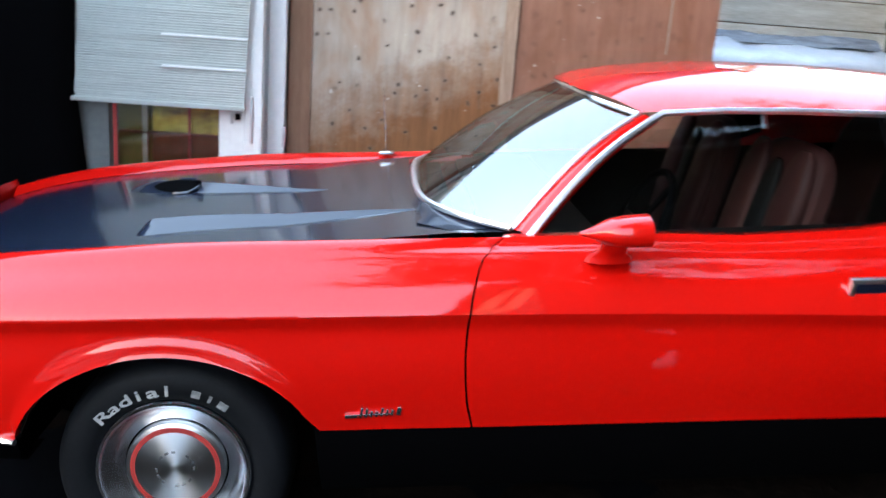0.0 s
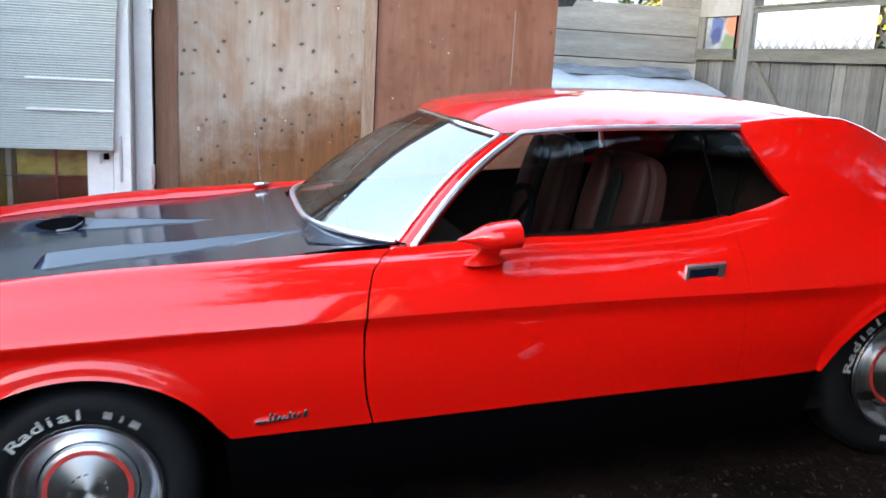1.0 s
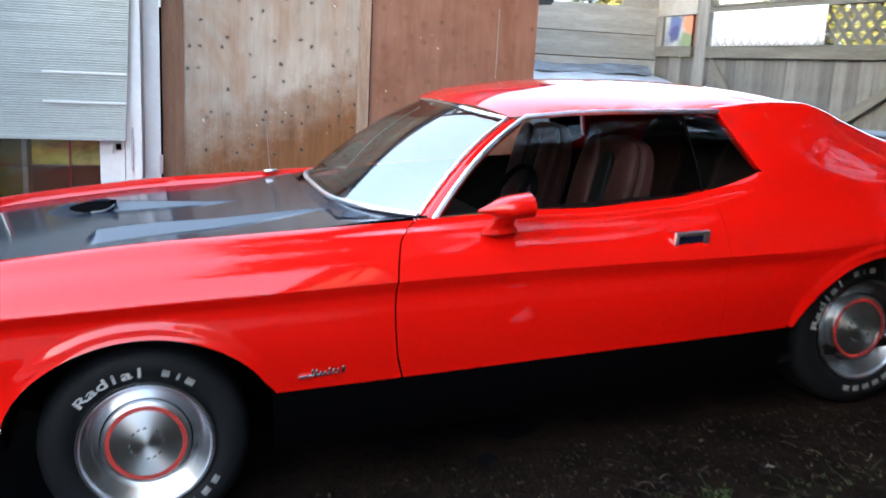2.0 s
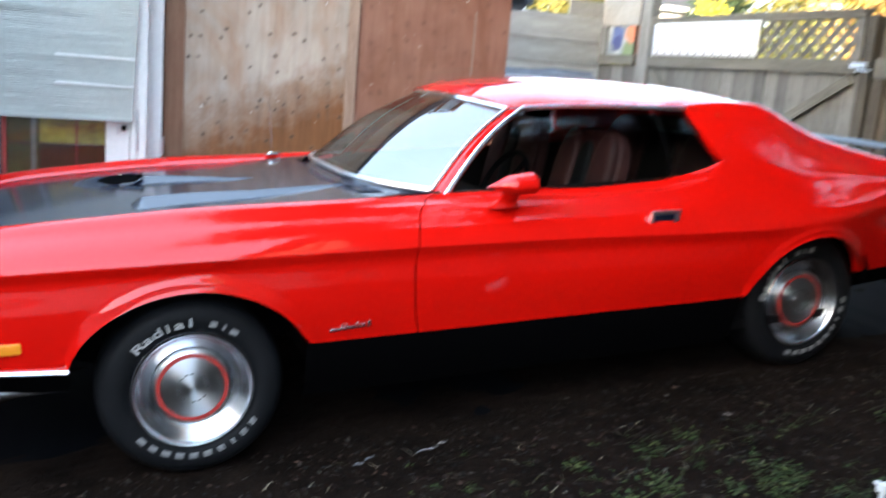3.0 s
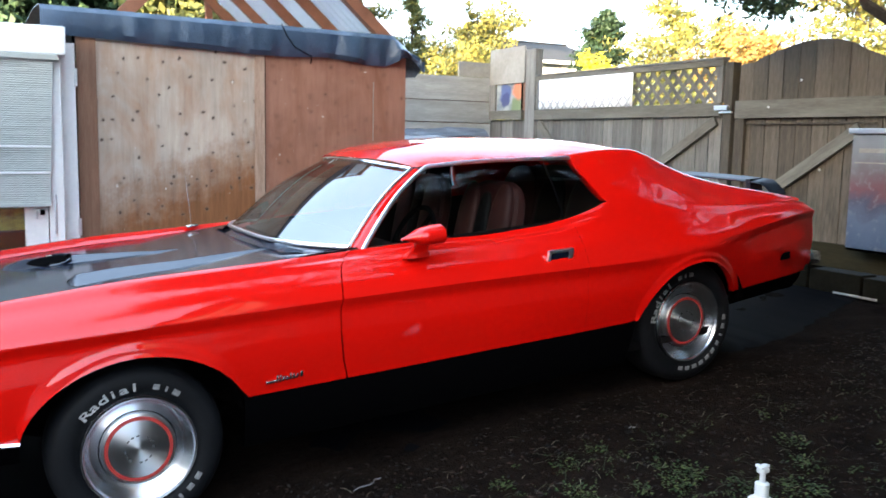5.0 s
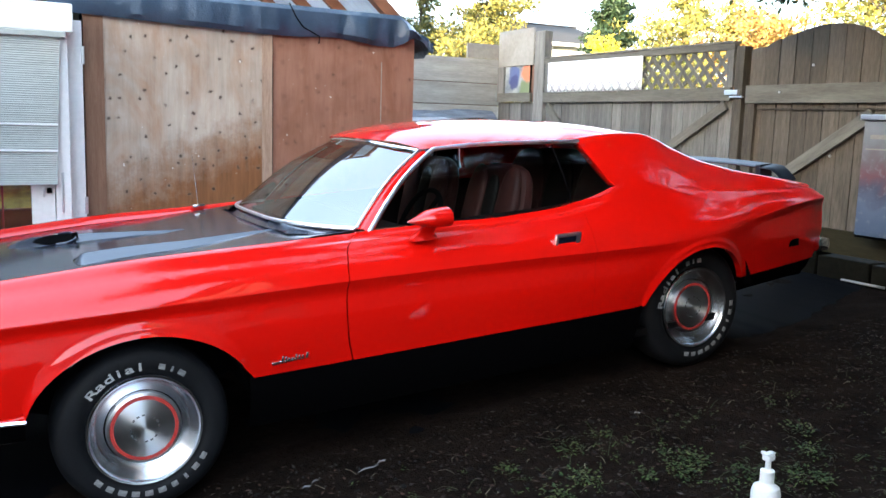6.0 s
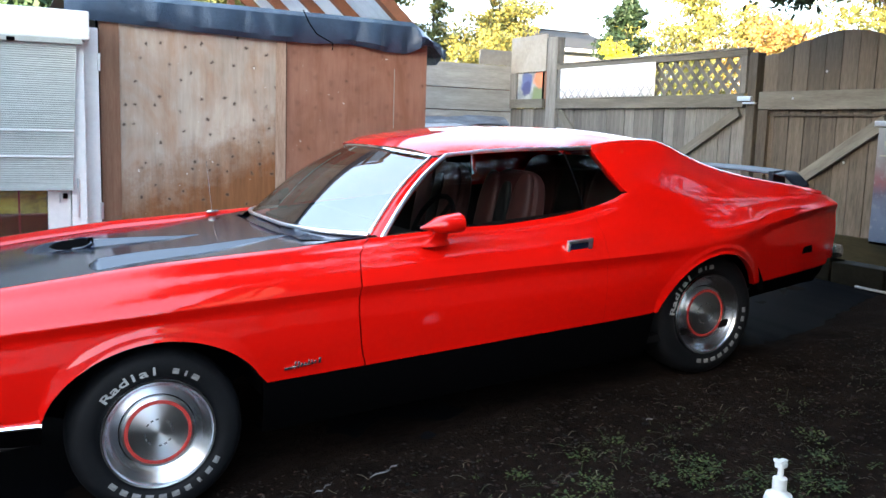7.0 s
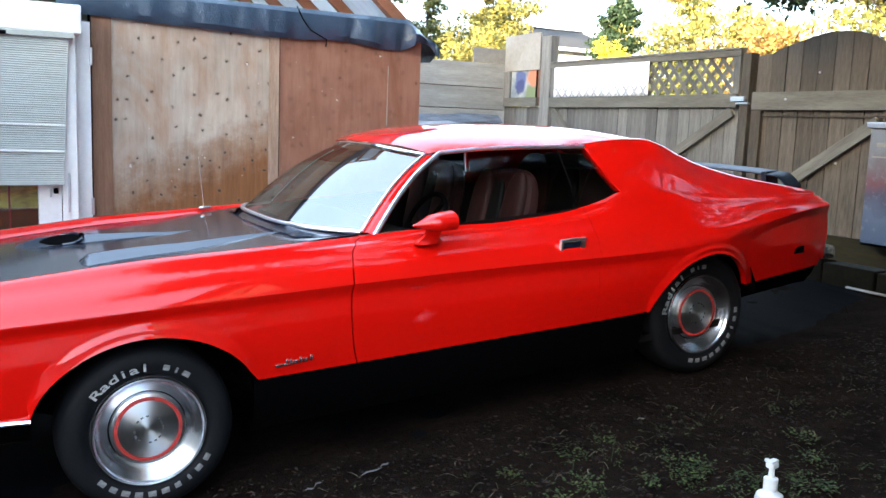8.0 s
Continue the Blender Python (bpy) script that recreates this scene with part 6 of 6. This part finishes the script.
part("trunk", tube([(0, 0, 0), (0.02, 0.01, 1.0), (-0.02, 0.03, 1.9), (0.02, 0.0, 2.8), (0.05, -0.05, 4.2)], 0.1, 10, [0.10, 0.085, 0.078, 0.07, 0.05]), BARK, over)
limb_pts = [(-0.02, 0.02, 1.95), (-0.55, -0.05, 1.82), (-1.0, -0.20, 1.77), (-1.25, -0.02, 1.82), (-1.42, 0.10, 1.95), (-1.50, 0.16, 2.12), (-1.46, 0.16, 2.4), (-1.3, 0.2, 2.8)]
part("limb", tube(limb_pts, 0.03, 8, [0.055, 0.05, 0.045, 0.04, 0.034, 0.028, 0.02, 0.01]), BARK, over)
for pts in (((-1.30, 0.02, 1.86), (-1.42, -0.12, 2.0), (-1.40, -0.22, 2.2), (-1.3, -0.3, 2.5)), ((-1.48, 0.14, 2.05), (-1.45, 0.4, 2.2), (-1.38, 0.75, 2.3), (-1.3, 1.05, 2.32)), ((-1.05, -0.18, 1.80), (-1.1, -0.32, 2.05), (-1.0, -0.5, 2.3))):
    part("limb", tube(pts, 0.015, 6, [0.018, 0.014, 0.010, 0.006][: len(pts)]), BARK, over)
for pts in (((0.0, 0.0, 2.7), (-0.6, -0.7, 3.3), (-1.4, -1.5, 3.8), (-2.0, -1.9, 4.1)), ((0.02, -0.02, 3.6), (-1.2, -0.3, 4.6), (-2.6, -0.6, 5.1), (-4.6, -1.0, 5.3)), ((0.03, -0.03, 3.6), (-0.7, 0.4, 4.2), (-1.6, 1.1, 4.4), (-2.4, 1.9, 4.5)), ((0.04, -0.03, 3.9), (0.9, 0.6, 4.5), (1.5, 1.4, 4.7), (1.8, 2.0, 4.7))):
    part("limb", tube(pts, 0.02, 7, [0.045, 0.035, 0.024, 0.010]), BARK, over)
r = random.Random(5)
canopy = []                                    # unseen high crown over the end of the yard, thickened to shade the car
while len(canopy) < 95:
    u, v = r.uniform(-1, 1), r.uniform(-1, 1)
    if u * u + v * v < 1:
        canopy.append((-0.3 + 3.0 * u, 1.2 + 1.9 * v, 4.2 + 1.2 * (1 - u * u - v * v) + r.uniform(-0.35, 0.35), 0.36, 420))
while len(canopy) < 155:
    u, v = r.uniform(-1, 1), r.uniform(-1, 1)
    if u * u + v * v < 1:
        canopy.append((-3.0 + 2.7 * u, -0.8 + 1.75 * v, 5.0 + 0.7 * (1 - u * u - v * v) + r.uniform(-0.2, 0.3), 0.33, 420))
while len(canopy) < 235:
    u, v = r.uniform(-1, 1), r.uniform(-1, 1)
    if u * u + v * v < 1:
        canopy.append((1.6 + 3.2 * u, -0.2 + 2.6 * v, 4.5 + 1.1 * (1 - u * u - v * v) + r.uniform(-0.3, 0.35), 0.40, 420))
V, F = [], []
for cx, cy, cz, w, n in ((-1.35, 1.30, 2.28, 0.13, 520), (-1.35, 1.12, 2.16, 0.13, 620), (-1.35, 0.92, 2.17, 0.13, 620), (-1.35, 0.85, 2.02, 0.09, 300), (-1.35, 2.5, 2.56, 0.16, 420), (-1.35, 2.95, 2.62, 0.14, 320), (-1.35, 0.95, 2.36, 0.22, 420), (-1.40, 0.55, 2.40, 0.20, 380), (-1.3, 1.35, 2.46, 0.18, 260), (-1.2, -0.1, 2.55, 0.22, 330), (-1.1, -0.5, 2.45, 0.20, 300), (-0.9, 0.6, 2.75, 0.30, 500), *canopy):
    for _ in range(n):
        add_leaf(V, F, Vector((cx + r.gauss(0, w), cy + r.gauss(0, w), cz + r.gauss(0, w * 0.42))), r.uniform(0.014, 0.036) * (1 if cz < 2.76 else 2.4), r)
me = bpy.data.meshes.new("crown")
me.from_pydata([tuple(v) for v in V], [], F)
me.materials.append(GREEN)
crown = new("crown", me)
crown.parent = over

# ---- buildings: a far one beyond the trees, and unseen ones added to shade the yard ----
ROOF = varied("grey_shingle", (0.020, 0.018, 0.017), (0.038, 0.035, 0.032), 3, 0.9, fine=20)
def house(name, x0, x1, y0, y1, eave, ridge, wall_m, label):
    h = tagged(empty(name, pose(0, 0, SLOPE * (x0 + x1) / 2)), label, "house")
    part("wall", box_bm(x0, x1, y0, y1, 0.0, eave, bevel=0.02), wall_m, h, smooth=False, angle=None)
    ym = (y0 + y1) / 2
    for x in (x0, x1):
        bm = bmesh.new()
        tri = [[bm.verts.new((x + d, y, z)) for y, z in ((y0, eave), (y1, eave), (ym, ridge - 0.1))] for d in (-0.06, 0.06)]
        bm.faces.new(tri[0])
        bm.faces.new(tri[1])
        for i in range(3):
            bm.faces.new((tri[0][i], tri[0][(i + 1) % 3], tri[1][(i + 1) % 3], tri[1][i]))
        part("gable", bm, wall_m, h, smooth=False, angle=None)
    for s, ya in ((1, y0 - 0.5), (-1, y1 + 0.5)):
        rows = [[(x, y, z) for x in (x0 - 0.4, x1 + 0.4)] for y, z in ((ya, eave - 0.05), (ym, ridge))]
        part("roof_slope", sheet(rows, 0.12), ROOF, h, smooth=False, angle=None)
        part("fascia", box_bm(x0 - 0.4, x1 + 0.4, ya - 0.03, ya + 0.03, eave - 0.22, eave - 0.03), WHITE, h, smooth=False, angle=None)
    return h
house("far_house", 27.6, 33.0, 38.0, 46.0, 4.9, 6.3, WHITE, "pale house with grey roof and white fascia, far off")
house("house", -12.4, 1.0, -27.0, -17.0, 2.9, 4.4, PANEL_GREY, "plain grey house behind the yard, unseen")
house("house", 1.32, 15.5, -11.0, -3.16, 4.8, 7.4, BROWN_WOOD, "plain dark timber house close beside the yard, unseen, added to shade the rear of the car")
house("garage", -24.0, -13.0, -32.0, 16.0, 6.2, 7.6, PANEL_GREY, "plain grey building, unseen, added to keep the sun off the yard")
